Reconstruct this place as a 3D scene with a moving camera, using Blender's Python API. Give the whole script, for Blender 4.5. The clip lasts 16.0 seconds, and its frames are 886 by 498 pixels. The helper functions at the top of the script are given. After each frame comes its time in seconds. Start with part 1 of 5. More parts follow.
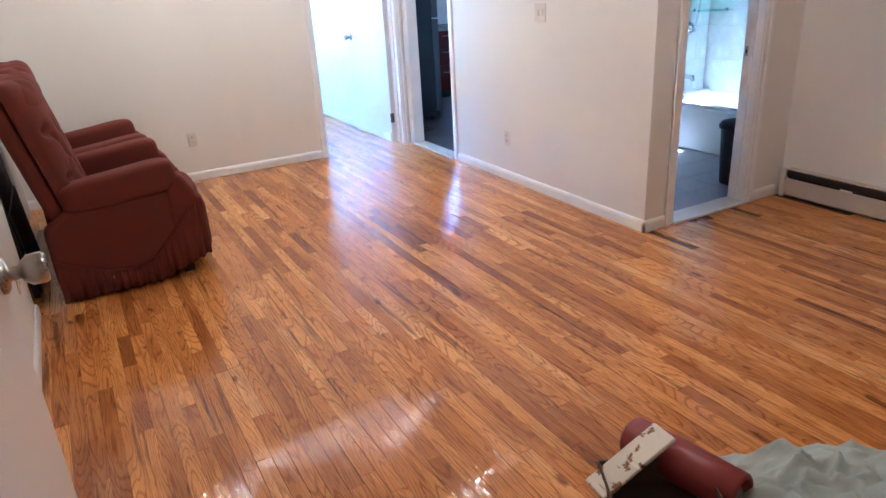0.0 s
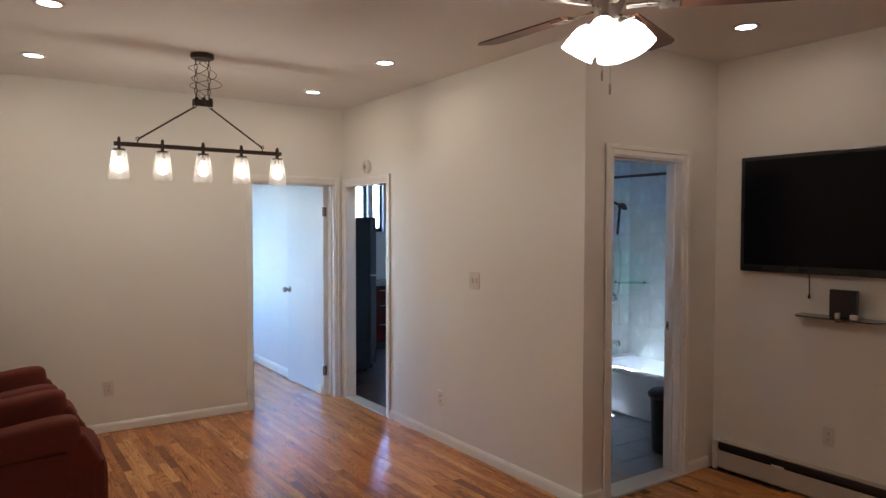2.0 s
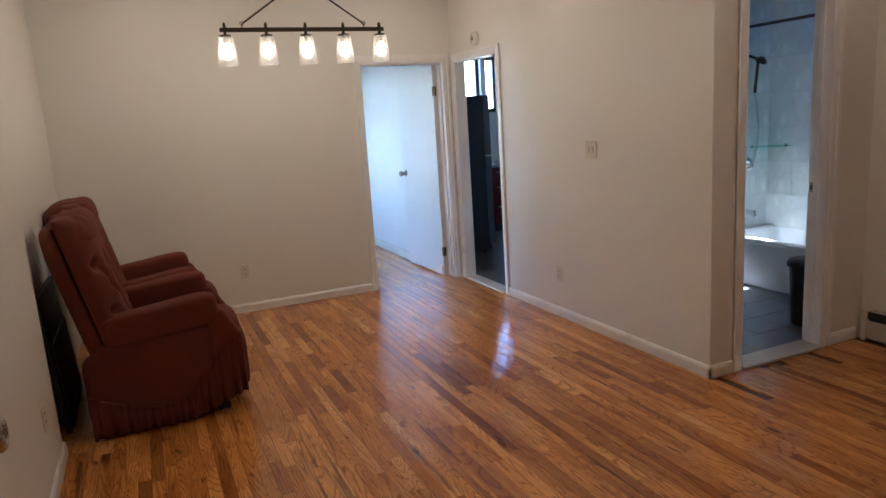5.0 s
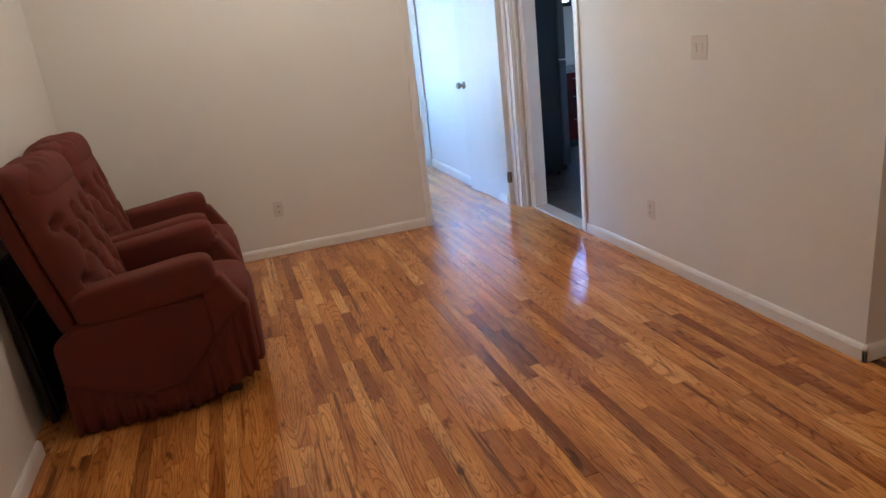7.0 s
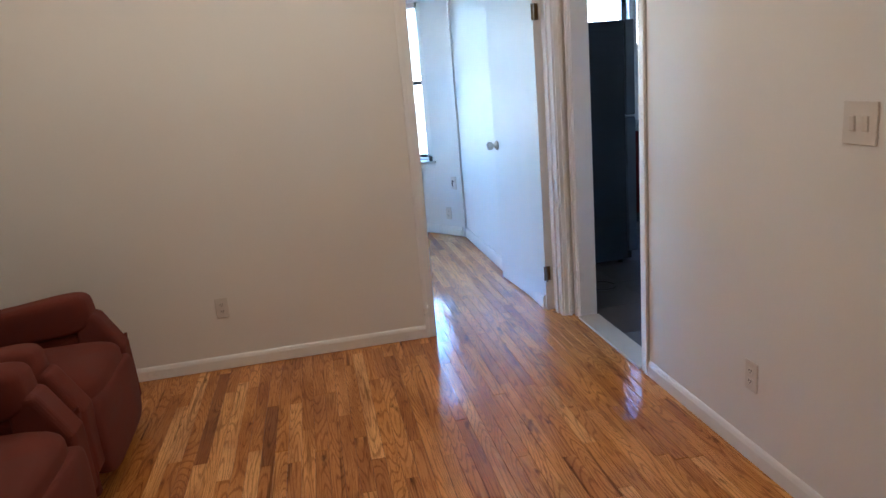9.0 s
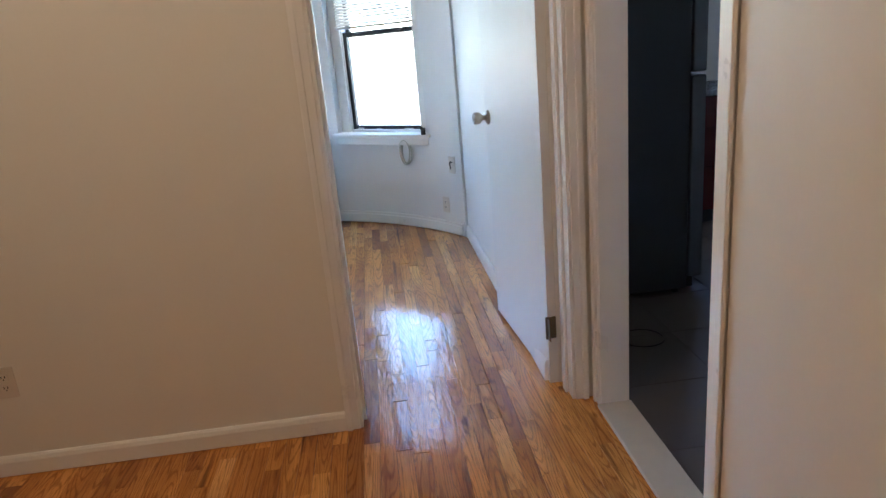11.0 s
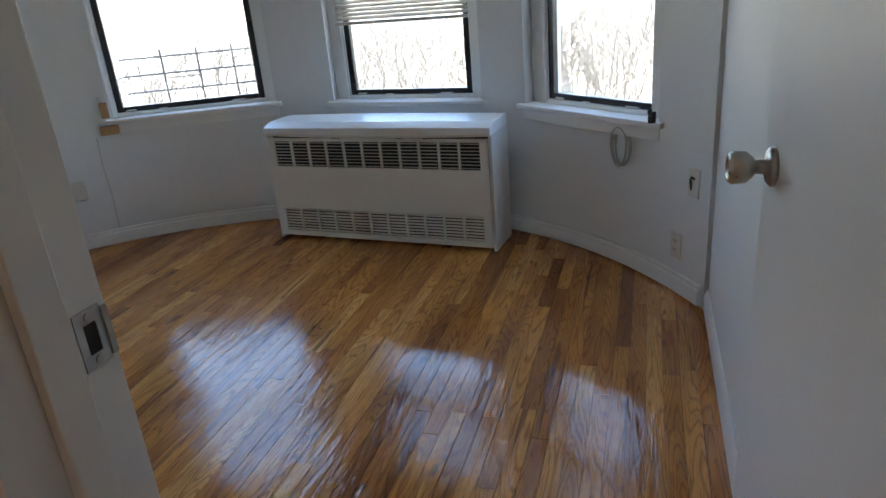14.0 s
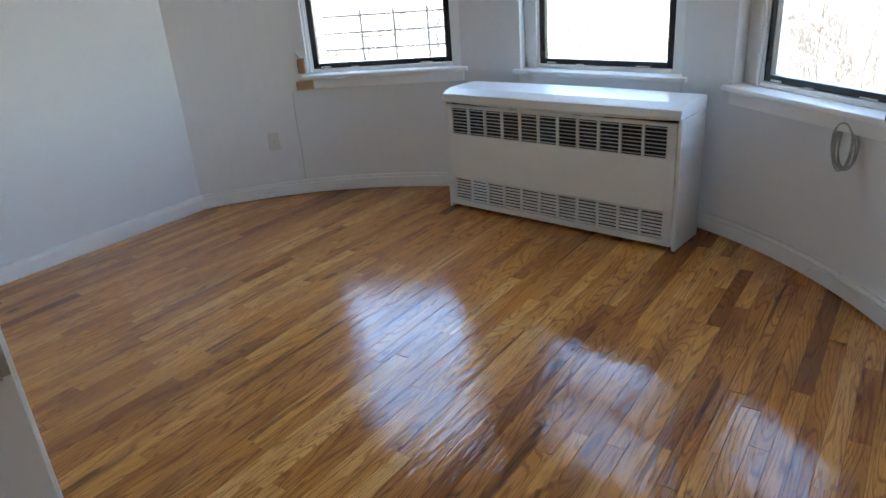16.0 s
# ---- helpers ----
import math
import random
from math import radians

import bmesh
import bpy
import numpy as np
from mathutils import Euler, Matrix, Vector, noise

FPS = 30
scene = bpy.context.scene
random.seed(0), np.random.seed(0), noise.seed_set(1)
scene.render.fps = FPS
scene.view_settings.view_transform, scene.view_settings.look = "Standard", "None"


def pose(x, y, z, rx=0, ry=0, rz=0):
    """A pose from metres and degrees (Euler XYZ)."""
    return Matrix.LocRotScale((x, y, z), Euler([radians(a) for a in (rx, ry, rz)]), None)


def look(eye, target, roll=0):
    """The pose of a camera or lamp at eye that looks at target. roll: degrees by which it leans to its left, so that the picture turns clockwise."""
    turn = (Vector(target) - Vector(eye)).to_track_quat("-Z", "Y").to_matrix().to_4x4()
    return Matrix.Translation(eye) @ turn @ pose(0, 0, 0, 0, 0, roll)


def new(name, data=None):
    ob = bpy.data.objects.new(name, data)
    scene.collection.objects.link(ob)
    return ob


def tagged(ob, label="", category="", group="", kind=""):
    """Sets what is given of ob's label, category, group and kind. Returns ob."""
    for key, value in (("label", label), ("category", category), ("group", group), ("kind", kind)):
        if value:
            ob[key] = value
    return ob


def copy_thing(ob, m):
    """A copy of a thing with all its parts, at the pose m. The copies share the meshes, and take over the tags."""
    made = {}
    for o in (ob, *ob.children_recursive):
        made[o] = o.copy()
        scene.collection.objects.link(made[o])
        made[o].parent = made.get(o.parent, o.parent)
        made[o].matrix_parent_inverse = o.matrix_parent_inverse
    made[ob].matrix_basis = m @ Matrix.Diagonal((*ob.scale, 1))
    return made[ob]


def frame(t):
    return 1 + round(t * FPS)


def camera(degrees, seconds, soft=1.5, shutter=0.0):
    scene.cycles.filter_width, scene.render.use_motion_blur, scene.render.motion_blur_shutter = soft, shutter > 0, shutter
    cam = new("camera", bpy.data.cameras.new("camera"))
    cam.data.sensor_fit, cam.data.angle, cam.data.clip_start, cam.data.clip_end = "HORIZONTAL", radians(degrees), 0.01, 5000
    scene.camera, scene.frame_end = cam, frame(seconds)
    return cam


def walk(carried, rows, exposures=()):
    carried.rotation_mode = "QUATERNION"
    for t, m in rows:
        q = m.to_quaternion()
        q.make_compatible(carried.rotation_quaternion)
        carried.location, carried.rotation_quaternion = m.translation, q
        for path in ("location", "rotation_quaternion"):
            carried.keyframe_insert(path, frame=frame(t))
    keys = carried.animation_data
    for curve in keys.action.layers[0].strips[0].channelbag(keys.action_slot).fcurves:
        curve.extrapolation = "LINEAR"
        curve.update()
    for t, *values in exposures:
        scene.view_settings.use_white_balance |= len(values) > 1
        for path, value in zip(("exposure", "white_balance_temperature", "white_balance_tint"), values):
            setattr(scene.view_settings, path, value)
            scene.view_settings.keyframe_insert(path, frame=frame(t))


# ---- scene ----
import itertools

cam = camera(66.9, 16.0)
PATH = [
    (0, (-2.947, -6.037, 1.56), (-2.073, -4.406, 0.802), -3.3),
    (0.5, (-2.932, -5.969, 1.589), (-1.935, -4.326, 1.035), -1.3),
    (0.8, (-2.918, -5.976, 1.614), (-1.889, -4.317, 1.18), -1.3),
    (1, (-2.931, -5.971, 1.627), (-1.857, -4.32, 1.277), -1.0),
    (1.5, (-2.925, -5.973, 1.647), (-1.798, -4.332, 1.449), -0.4),
    (2, (-2.913, -5.97, 1.663), (-1.78, -4.324, 1.599), 0.1),
    (2.5, (-2.908, -5.969, 1.683), (-1.783, -4.316, 1.723), 0.2),
    (3, (-2.909, -5.965, 1.678), (-1.811, -4.295, 1.75), -0.4),
    (3.5, (-2.923, -5.967, 1.662), (-1.837, -4.287, 1.612), -1.4),
    (4, (-2.919, -5.959, 1.632), (-1.926, -4.243, 1.361), -2.3),
    (4.5, (-2.868, -5.94, 1.586), (-2.003, -4.172, 1.233), -3.0),
    (5, (-2.802, -5.906, 1.555), (-2.011, -4.109, 1.173), -3.7),
    (5.2, (-2.781, -5.897, 1.546), (-2.023, -4.092, 1.139), -4.2),
    (7.3, (-2.237, -4.872, 1.503), (-1.716, -3.046, 0.875), -6.3),
    (7.5, (-2.175, -4.724, 1.491), (-1.627, -2.899, 0.885), -5.1),
    (8, (-2.024, -4.374, 1.508), (-1.453, -2.531, 0.98), -4.2),
    (8.5, (-1.741, -4.05, 1.508), (-1.345, -2.133, 1.1), -3.7),
    (8.7, (-1.631, -3.931, 1.508), (-1.264, -2.015, 1.067), -4.6),
    (10.8, (-0.771, -2.394, 1.376), (-0.547, -0.496, 0.787), -4.5),
    (11, (-0.729, -2.239, 1.35), (-0.566, -0.335, 0.762), -5.1),
    (11.5, (-0.583, -1.818, 1.33), (-0.685, 0.078, 0.701), -7.3),
    (12, (-0.506, -1.422, 1.319), (-0.562, 0.473, 0.68), -6.0),
    (12.5, (-0.464, -1.098, 1.327), (-0.62, 0.783, 0.665), -6.3),
    (13, (-0.398, -0.784, 1.334), (-0.717, 1.069, 0.653), -7.2),
    (13.5, (-0.4, -0.493, 1.327), (-0.805, 1.344, 0.648), -4.4),
    (14, (-0.402, -0.317, 1.317), (-0.973, 1.459, 0.596), -4.9),
    (14.5, (-0.327, -0.164, 1.296), (-1.217, 1.445, 0.509), -4.9),
    (15, (-0.305, -0.081, 1.292), (-1.329, 1.446, 0.505), -5.3),
    (15.5, (-0.332, -0.047, 1.293), (-1.316, 1.515, 0.524), -2.9),
    (16, (-0.314, -0.032, 1.295), (-1.407, 1.456, 0.527), -4.4),
]
EXPO = [(0.0, 6.4, 4300, 7), (0.5, 5.85, 4300, 7), (1.0, 5.45, 4350, 7), (1.5, 5.25, 4650, 7), (2.5, 5.15, 5000, 7), (4.0, 5.15, 4950, 7), (5.0, 5.15, 4950, 7), (7.5, 5.48, 4800, 7), (8.5, 5.3, 4750, 7),
        (10.8, 4.95, 5600, 9), (11.5, 4.85, 6000, 10), (12.5, 4.85, 6250, 10), (13.0, 4.4, 6250, 10), (13.5, 4.4, 6350, 10), (14.0, 3.55, 6450, 11), (14.5, 3.68, 6550, 12), (15.0, 4.1, 6600, 12), (16.0, 4.15, 6550, 12)]
walk(cam, [(t, look(eye, target, roll)) for t, eye, target, roll in PATH], exposures=EXPO)

# ---- world and light ----
SUN_EL, SUN_AZ = 72.0, 190.0
world = bpy.data.worlds.new("world")
scene.world = world
world.use_nodes = True
wn = world.node_tree.nodes
wl = world.node_tree.links
sky = wn.new("ShaderNodeTexSky")
sky.sky_type = "NISHITA"
sky.sun_disc = False
sky.sun_elevation = radians(SUN_EL)
sky.sun_rotation = radians(SUN_AZ)
wl.new(sky.outputs[0], wn["Background"].inputs[0])
wn["Background"].inputs[1].default_value = 0.15
sun = new("sun", bpy.data.lights.new("sun", "SUN"))
sun.data.energy = 2.8
sun.data.angle = radians(0.53)
sun.data.color = (1.0, 0.95, 0.88)
a, e = radians(SUN_AZ), radians(SUN_EL)
sun.matrix_world = look((0, 0, 30), (-math.sin(a) * math.cos(e), -math.cos(a) * math.cos(e), 30 - math.sin(e)))


def lamp(name, kind, place, watts, size, colour):
    data = bpy.data.lights.new(name, kind)
    data.energy, data.color = watts, colour
    if kind == "AREA":
        data.shape, data.size = "DISK", size
    else:
        data.shadow_soft_size = size
    ob = new(name, data)
    ob.location = place
    return ob


WARM = (1.0, 0.61, 0.33)
SOFTWARM = (1.0, 0.65, 0.37)
CEIL = 2.8
BULBS = [(-2.203 + 0.254 * i, -1.40) for i in range(5)]
for bx, by in BULBS:
    lamp("bulb_light", "POINT", (bx, by, 2.04), 0.026, 0.028, WARM)
FAN = (-1.13, -4.375)
lamp("fan_light", "POINT", (FAN[0], FAN[1], 2.27), 0.36, 0.09, SOFTWARM)
DOWN = [(-2.61, -2.0), (-2.61, -0.74), (-0.6, -1.9), (-0.6, -0.68), (0.66, -3.79)]
for dx, dy in DOWN:
    lamp("downlight_light", "AREA", (dx, dy, CEIL - 0.012), 0.057, 0.11, SOFTWARM)

# ---- materials ----


def tree(name):
    m = bpy.data.materials.new(name)
    m.use_nodes = True
    return m, m.node_tree.nodes, m.node_tree.links, m.node_tree.nodes["Principled BSDF"]


def paint(name, colour, rough=0.5, metal=0.0, vary=0.06, scale=3.0, fine=60.0, bump=0.05, coat=0.0, stretch=(1, 1, 1), spread=0.08):
    """A plain surface with stains at one scale and grain at another."""
    m, n, l, p = tree(name)
    pos = n.new("ShaderNodeTexCoord")
    mp = n.new("ShaderNodeMapping")
    mp.inputs["Scale"].default_value = stretch
    l.new(pos.outputs["Object"], mp.inputs[0])
    big = n.new("ShaderNodeTexNoise")
    big.inputs["Scale"].default_value = scale
    big.inputs["Detail"].default_value = 4
    small = n.new("ShaderNodeTexNoise")
    small.inputs["Scale"].default_value = fine
    small.inputs["Detail"].default_value = 3
    l.new(mp.outputs[0], big.inputs[0]), l.new(mp.outputs[0], small.inputs[0])
    ramp = n.new("ShaderNodeMapRange")
    ramp.inputs[1].default_value, ramp.inputs[2].default_value = 0.3, 0.7
    ramp.inputs[3].default_value, ramp.inputs[4].default_value = 1 - vary, 1 + vary
    mixn = n.new("ShaderNodeMath")
    mixn.operation = "MULTIPLY_ADD"
    mixn.inputs[1].default_value, mixn.inputs[2].default_value = 0.3, 0.0
    l.new(small.outputs[0], mixn.inputs[0])
    add = n.new("ShaderNodeMath")
    add.operation = "MULTIPLY_ADD"
    add.inputs[1].default_value = 0.7
    l.new(big.outputs[0], add.inputs[0]), l.new(mixn.outputs[0], add.inputs[2])
    l.new(add.outputs[0], ramp.inputs[0])
    sc = n.new("ShaderNodeVectorMath")
    sc.operation = "SCALE"
    sc.inputs[0].default_value = colour
    l.new(ramp.outputs[0], sc.inputs["Scale"])
    l.new(sc.outputs[0], p.inputs["Base Color"])
    rr = n.new("ShaderNodeMapRange")
    rr.inputs[1].default_value, rr.inputs[2].default_value = 0.3, 0.7
    rr.inputs[3].default_value, rr.inputs[4].default_value = max(0.02, rough - spread), min(1, rough + spread)
    l.new(big.outputs[0], rr.inputs[0]), l.new(rr.outputs[0], p.inputs["Roughness"])
    p.inputs["Metallic"].default_value = metal
    p.inputs["Coat Weight"].default_value = coat
    if bump:
        b = n.new("ShaderNodeBump")
        b.inputs["Strength"].default_value = bump
        b.inputs["Distance"].default_value = 0.004
        l.new(add.outputs[0], b.inputs["Height"]), l.new(b.outputs[0], p.inputs["Normal"])
    return m


def glow(name, colour, strength):
    m, n, l, p = tree(name)
    p.inputs["Base Color"].default_value = (*colour, 1)
    p.inputs["Emission Color"].default_value = (*colour, 1)
    p.inputs["Emission Strength"].default_value = strength
    return m


def glass(name, tint=(1, 1, 1), rough=0.0, gloss=0.08, haze=0.0):
    """Thin clear glass: see-through, with a glossy film."""
    m, n, l, p = tree(name)
    clear = n.new("ShaderNodeBsdfTransparent")
    clear.inputs[0].default_value = (*tint, 1)
    shine = n.new("ShaderNodeBsdfGlossy")
    shine.inputs["Roughness"].default_value = rough
    film = n.new("ShaderNodeFresnel")
    film.inputs[0].default_value = 1.45
    mix = n.new("ShaderNodeMixShader")
    k = n.new("ShaderNodeMath")
    k.operation = "MULTIPLY_ADD"
    k.inputs[1].default_value, k.inputs[2].default_value = 0.35, gloss * 0.1
    l.new(film.outputs[0], k.inputs[0]), l.new(k.outputs[0], mix.inputs[0])
    l.new(clear.outputs[0], mix.inputs[1]), l.new(shine.outputs[0], mix.inputs[2])
    soft = n.new("ShaderNodeBsdfTranslucent")
    soft.inputs[0].default_value = (*tint, 1)
    both = n.new("ShaderNodeMixShader")
    both.inputs[0].default_value = haze
    l.new(mix.outputs[0], both.inputs[1]), l.new(soft.outputs[0], both.inputs[2])
    l.new(both.outputs[0], n["Material Output"].inputs[0])
    return m


def oak(name):
    """Varnished red oak strips: tone by strip, long grain, cathedral rings, dark pores."""
    m, n, l, p = tree(name)
    geo = n.new("ShaderNodeNewGeometry")
    info = n.new("ShaderNodeObjectInfo")
    att = n.new("ShaderNodeAttribute")
    att.attribute_name = "tone"
    tone = n.new("ShaderNodeMath")
    tone.operation = "ADD"
    l.new(info.outputs["Random"], tone.inputs[0]), l.new(att.outputs["Fac"], tone.inputs[1])
    fr = n.new("ShaderNodeMath")
    fr.operation = "FRACT"
    l.new(tone.outputs[0], fr.inputs[0])
    off = n.new("ShaderNodeCombineXYZ")
    k = n.new("ShaderNodeMath")
    k.operation = "MULTIPLY"
    k.inputs[1].default_value = 37.0
    l.new(fr.outputs[0], k.inputs[0])
    l.new(k.outputs[0], off.inputs[0]), l.new(k.outputs[0], off.inputs[1]), l.new(k.outputs[0], off.inputs[2])
    at = n.new("ShaderNodeVectorMath")
    l.new(geo.outputs["Position"], at.inputs[0]), l.new(off.outputs[0], at.inputs[1])

    def stretched(sx, sy):
        mp = n.new("ShaderNodeMapping")
        mp.inputs["Scale"].default_value = (sx, sy, 1)
        l.new(at.outputs[0], mp.inputs[0])
        return mp

    def noise_at(mp, scale, detail):
        t = n.new("ShaderNodeTexNoise")
        t.inputs["Scale"].default_value, t.inputs["Detail"].default_value = scale, detail
        l.new(mp.outputs[0], t.inputs[0])
        return t
    # growth rings: level lines of a long, slow noise, ragged along the grain
    slow = noise_at(stretched(9, 0.85), 1.0, 1)
    streak = noise_at(stretched(26, 1.0), 1.0, 4)
    fibre = noise_at(stretched(210, 5.0), 1.6, 3)
    cloud = noise_at(stretched(5, 1.1), 1.6, 4)
    blotch = noise_at(stretched(16, 5.0), 1.0, 5)
    pores = noise_at(stretched(190, 9.0), 1.5, 2)
    turns = n.new("ShaderNodeMath")
    turns.operation = "MULTIPLY_ADD"
    turns.inputs[1].default_value = 165.0
    rag = n.new("ShaderNodeMath")
    rag.operation = "MULTIPLY"
    rag.inputs[1].default_value = 2.6
    l.new(fibre.outputs[0], rag.inputs[0])
    l.new(slow.outputs[0], turns.inputs[0]), l.new(rag.outputs[0], turns.inputs[2])
    wave = n.new("ShaderNodeMath")
    wave.operation = "SINE"
    l.new(turns.outputs[0], wave.inputs[0])
    ramp = n.new("ShaderNodeValToRGB")
    cr = ramp.color_ramp
    cr.elements[0].position, cr.elements[0].color = 0.0, (0.33, 0.122, 0.026, 1)
    cr.elements[1].position, cr.elements[1].color = 1.0, (0.92, 0.50, 0.15, 1)
    for q, c in ((0.06, (0.48, 0.185, 0.036, 1)), (0.2, (0.61, 0.25, 0.05, 1)), (0.6, (0.74, 0.332, 0.070, 1)), (0.85, (0.82, 0.39, 0.09, 1))):
        el = cr.elements.new(q)
        el.color = c
    l.new(fr.outputs[0], ramp.inputs[0])

    def dark(col, fac, lo, hi, depth):
        """Darkens where fac is low, browner as it darkens."""
        r = n.new("ShaderNodeMapRange")
        r.inputs[1].default_value, r.inputs[2].default_value = lo, hi
        l.new(fac, r.inputs[0])
        x = n.new("ShaderNodeMix")
        x.data_type = "RGBA"
        x.inputs[6].default_value = (depth, depth * 0.88, depth * 0.78, 1)
        x.inputs[7].default_value = (1, 1, 1, 1)
        l.new(r.outputs[0], x.inputs[0])
        s = n.new("ShaderNodeVectorMath")
        s.operation = "MULTIPLY"
        l.new(col, s.inputs[0]), l.new(x.outputs[2], s.inputs[1])
        return s.outputs[0]
    c = dark(ramp.outputs[0], wave.outputs[0], -1.0, -0.45, 0.64)
    c = dark(c, fibre.outputs[0], 0.32, 0.58, 0.86)
    c = dark(c, cloud.outputs[0], 0.36, 0.54, 0.70)
    c = dark(c, streak.outputs[0], 0.31, 0.38, 0.40)
    c = dark(c, blotch.outputs[0], 0.27, 0.34, 0.36)
    c = dark(c, pores.outputs[0], 0.34, 0.42, 0.66)
    l.new(c, p.inputs["Base Color"])
    p.inputs["Roughness"].default_value = 0.32
    p.inputs["Specular IOR Level"].default_value = 0.05
    p.inputs["Coat Weight"].default_value = 0.85
    p.inputs["Coat Roughness"].default_value = 0.04
    h = n.new("ShaderNodeMath")
    h.operation = "ADD"
    l.new(fibre.outputs[0], h.inputs[0]), l.new(wave.outputs[0], h.inputs[1])
    b = n.new("ShaderNodeBump")
    b.inputs["Strength"].default_value, b.inputs["Distance"].default_value = 0.08, 0.001
    l.new(h.outputs[0], b.inputs["Height"])
    wav = noise_at(stretched(34, 7), 1.2, 3)
    b2 = n.new("ShaderNodeBump")
    b2.inputs["Strength"].default_value, b2.inputs["Distance"].default_value = 0.36, 0.006
    l.new(wav.outputs[0], b2.inputs["Height"]), l.new(b.outputs[0], b2.inputs["Normal"])
    l.new(b2.outputs[0], p.inputs["Normal"]), l.new(b2.outputs[0], p.inputs["Coat Normal"])
    return m


WALL = paint("wall_paint", (0.80, 0.78, 0.73), 0.42, vary=0.02, scale=1.2, fine=90, bump=0.10)
WALL_BED = paint("bedroom_paint", (0.79, 0.79, 0.78), 0.38, vary=0.02, scale=1.2, fine=90, bump=0.12)
CEILING = paint("ceiling_paint", (0.74, 0.70, 0.66), 0.8, vary=0.03, bump=0.08)
TRIM = paint("trim_gloss_paint", (0.86, 0.85, 0.82), 0.30, vary=0.018, scale=5, bump=0.06, spread=0.03)
DOORP = paint("door_paint", (0.78, 0.79, 0.80), 0.3, vary=0.015, scale=2, bump=0.02, stretch=(4, 4, 0.6), spread=0.02)
PLASTIC = paint("white_plastic", (0.70, 0.66, 0.60), 0.3, vary=0.02, bump=0)
# near-black for slots and holes, and for the shade inside the convector cabinet
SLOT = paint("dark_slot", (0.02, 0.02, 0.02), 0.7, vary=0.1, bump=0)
BLACK = paint("black_paint", (0.012, 0.012, 0.013), 0.35, vary=0.2, scale=20, bump=0.1)
SCREEN = paint("screen_glass", (0.004, 0.004, 0.005), 0.2, vary=0.1, bump=0, spread=0.02)
SCREEN.node_tree.nodes["Principled BSDF"].inputs["Specular IOR Level"].default_value = 0.12
BEZEL = paint("bezel_plastic", (0.01, 0.01, 0.011), 0.3, vary=0.1, bump=0)
BRONZE = paint("dark_bronze", (0.055, 0.042, 0.034), 0.42, 0.7, vary=0.15, scale=12)
NICKEL = paint("brushed_nickel", (0.42, 0.38, 0.34), 0.3, 0.95, vary=0.08, scale=18)
CHROME = paint("chrome", (0.62, 0.62, 0.62), 0.14, 1.0, vary=0.03, bump=0)
STEEL = paint("worn_steel", (0.45, 0.43, 0.40), 0.33, 0.95, vary=0.15, scale=25)
GUARD = paint("grey_guard_paint", (0.10, 0.10, 0.105), 0.5, vary=0.1)
BRASS = paint("aged_brass_hinge", (0.16, 0.11, 0.06), 0.45, 0.8, vary=0.25, scale=40)
WALNUT = paint("fan_blade_wood", (0.085, 0.042, 0.026), 0.4, vary=0.3, scale=3, fine=30, stretch=(2, 25, 25))
UPHOL = paint("burgundy_velour", (0.125, 0.022, 0.011), 0.9, vary=0.2, scale=9, fine=400, bump=0.3)
for nd in (UPHOL.node_tree.nodes["Principled BSDF"],):
    nd.inputs["Sheen Weight"].default_value = 0.03
    nd.inputs["Sheen Roughness"].default_value = 0.45
    nd.inputs["Sheen Tint"].default_value = (0.75, 0.35, 0.28, 1)
HEATCAB = paint("enamel_cabinet", (0.80, 0.80, 0.78), 0.34, vary=0.015, scale=5, bump=0.015, spread=0.02)
BEIGE = paint("beige_enamel", (0.55, 0.50, 0.42), 0.4, vary=0.06, scale=6)
MARBLE = paint("marble_sill", (0.60, 0.55, 0.46), 0.35, vary=0.05, scale=9, fine=40)
TILE = paint("wall_tile", (0.60, 0.63, 0.60), 0.22, vary=0.09, scale=6, fine=30, stretch=(1, 1, 5))
GROUT = paint("grout", (0.42, 0.42, 0.40), 0.8, vary=0.1, scale=20)
FTILE = paint("floor_tile", (0.20, 0.20, 0.205), 0.3, vary=0.05, scale=5, bump=0.02, spread=0.02)
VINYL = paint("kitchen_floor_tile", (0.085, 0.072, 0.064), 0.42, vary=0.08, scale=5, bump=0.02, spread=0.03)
PORCELAIN = paint("porcelain", (0.78, 0.80, 0.80), 0.12, vary=0.01, bump=0)
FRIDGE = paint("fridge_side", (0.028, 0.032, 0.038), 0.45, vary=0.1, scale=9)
FRIDGED = paint("fridge_door_steel", (0.14, 0.145, 0.155), 0.35, 0.8, vary=0.06, scale=6)
REDCAB = paint("red_lacquer", (0.10, 0.012, 0.014), 0.2, vary=0.06, bump=0)
COUNTER = paint("counter_stone", (0.35, 0.34, 0.33), 0.25, vary=0.2, scale=60)
CABLE = paint("white_cable", (0.45, 0.45, 0.39), 0.5, vary=0.05)
BLACKPL = paint("black_plastic", (0.015, 0.015, 0.016), 0.4, vary=0.15, scale=12)
RAWWOOD = paint("raw_pine", (0.42, 0.24, 0.11), 0.7, vary=0.25, scale=14, stretch=(1, 8, 8))
PLASTERBIT = paint("scraped_lath", (0.60, 0.52, 0.40), 0.8, vary=0.4, scale=22, bump=0.5)
flake = PLASTERBIT.node_tree.nodes
fl_n, fl_r, fl_m = flake.new("ShaderNodeTexNoise"), flake.new("ShaderNodeMapRange"), flake.new("ShaderNodeMix")
fl_n.inputs["Scale"].default_value, fl_n.inputs["Detail"].default_value = 24.0, 5.0
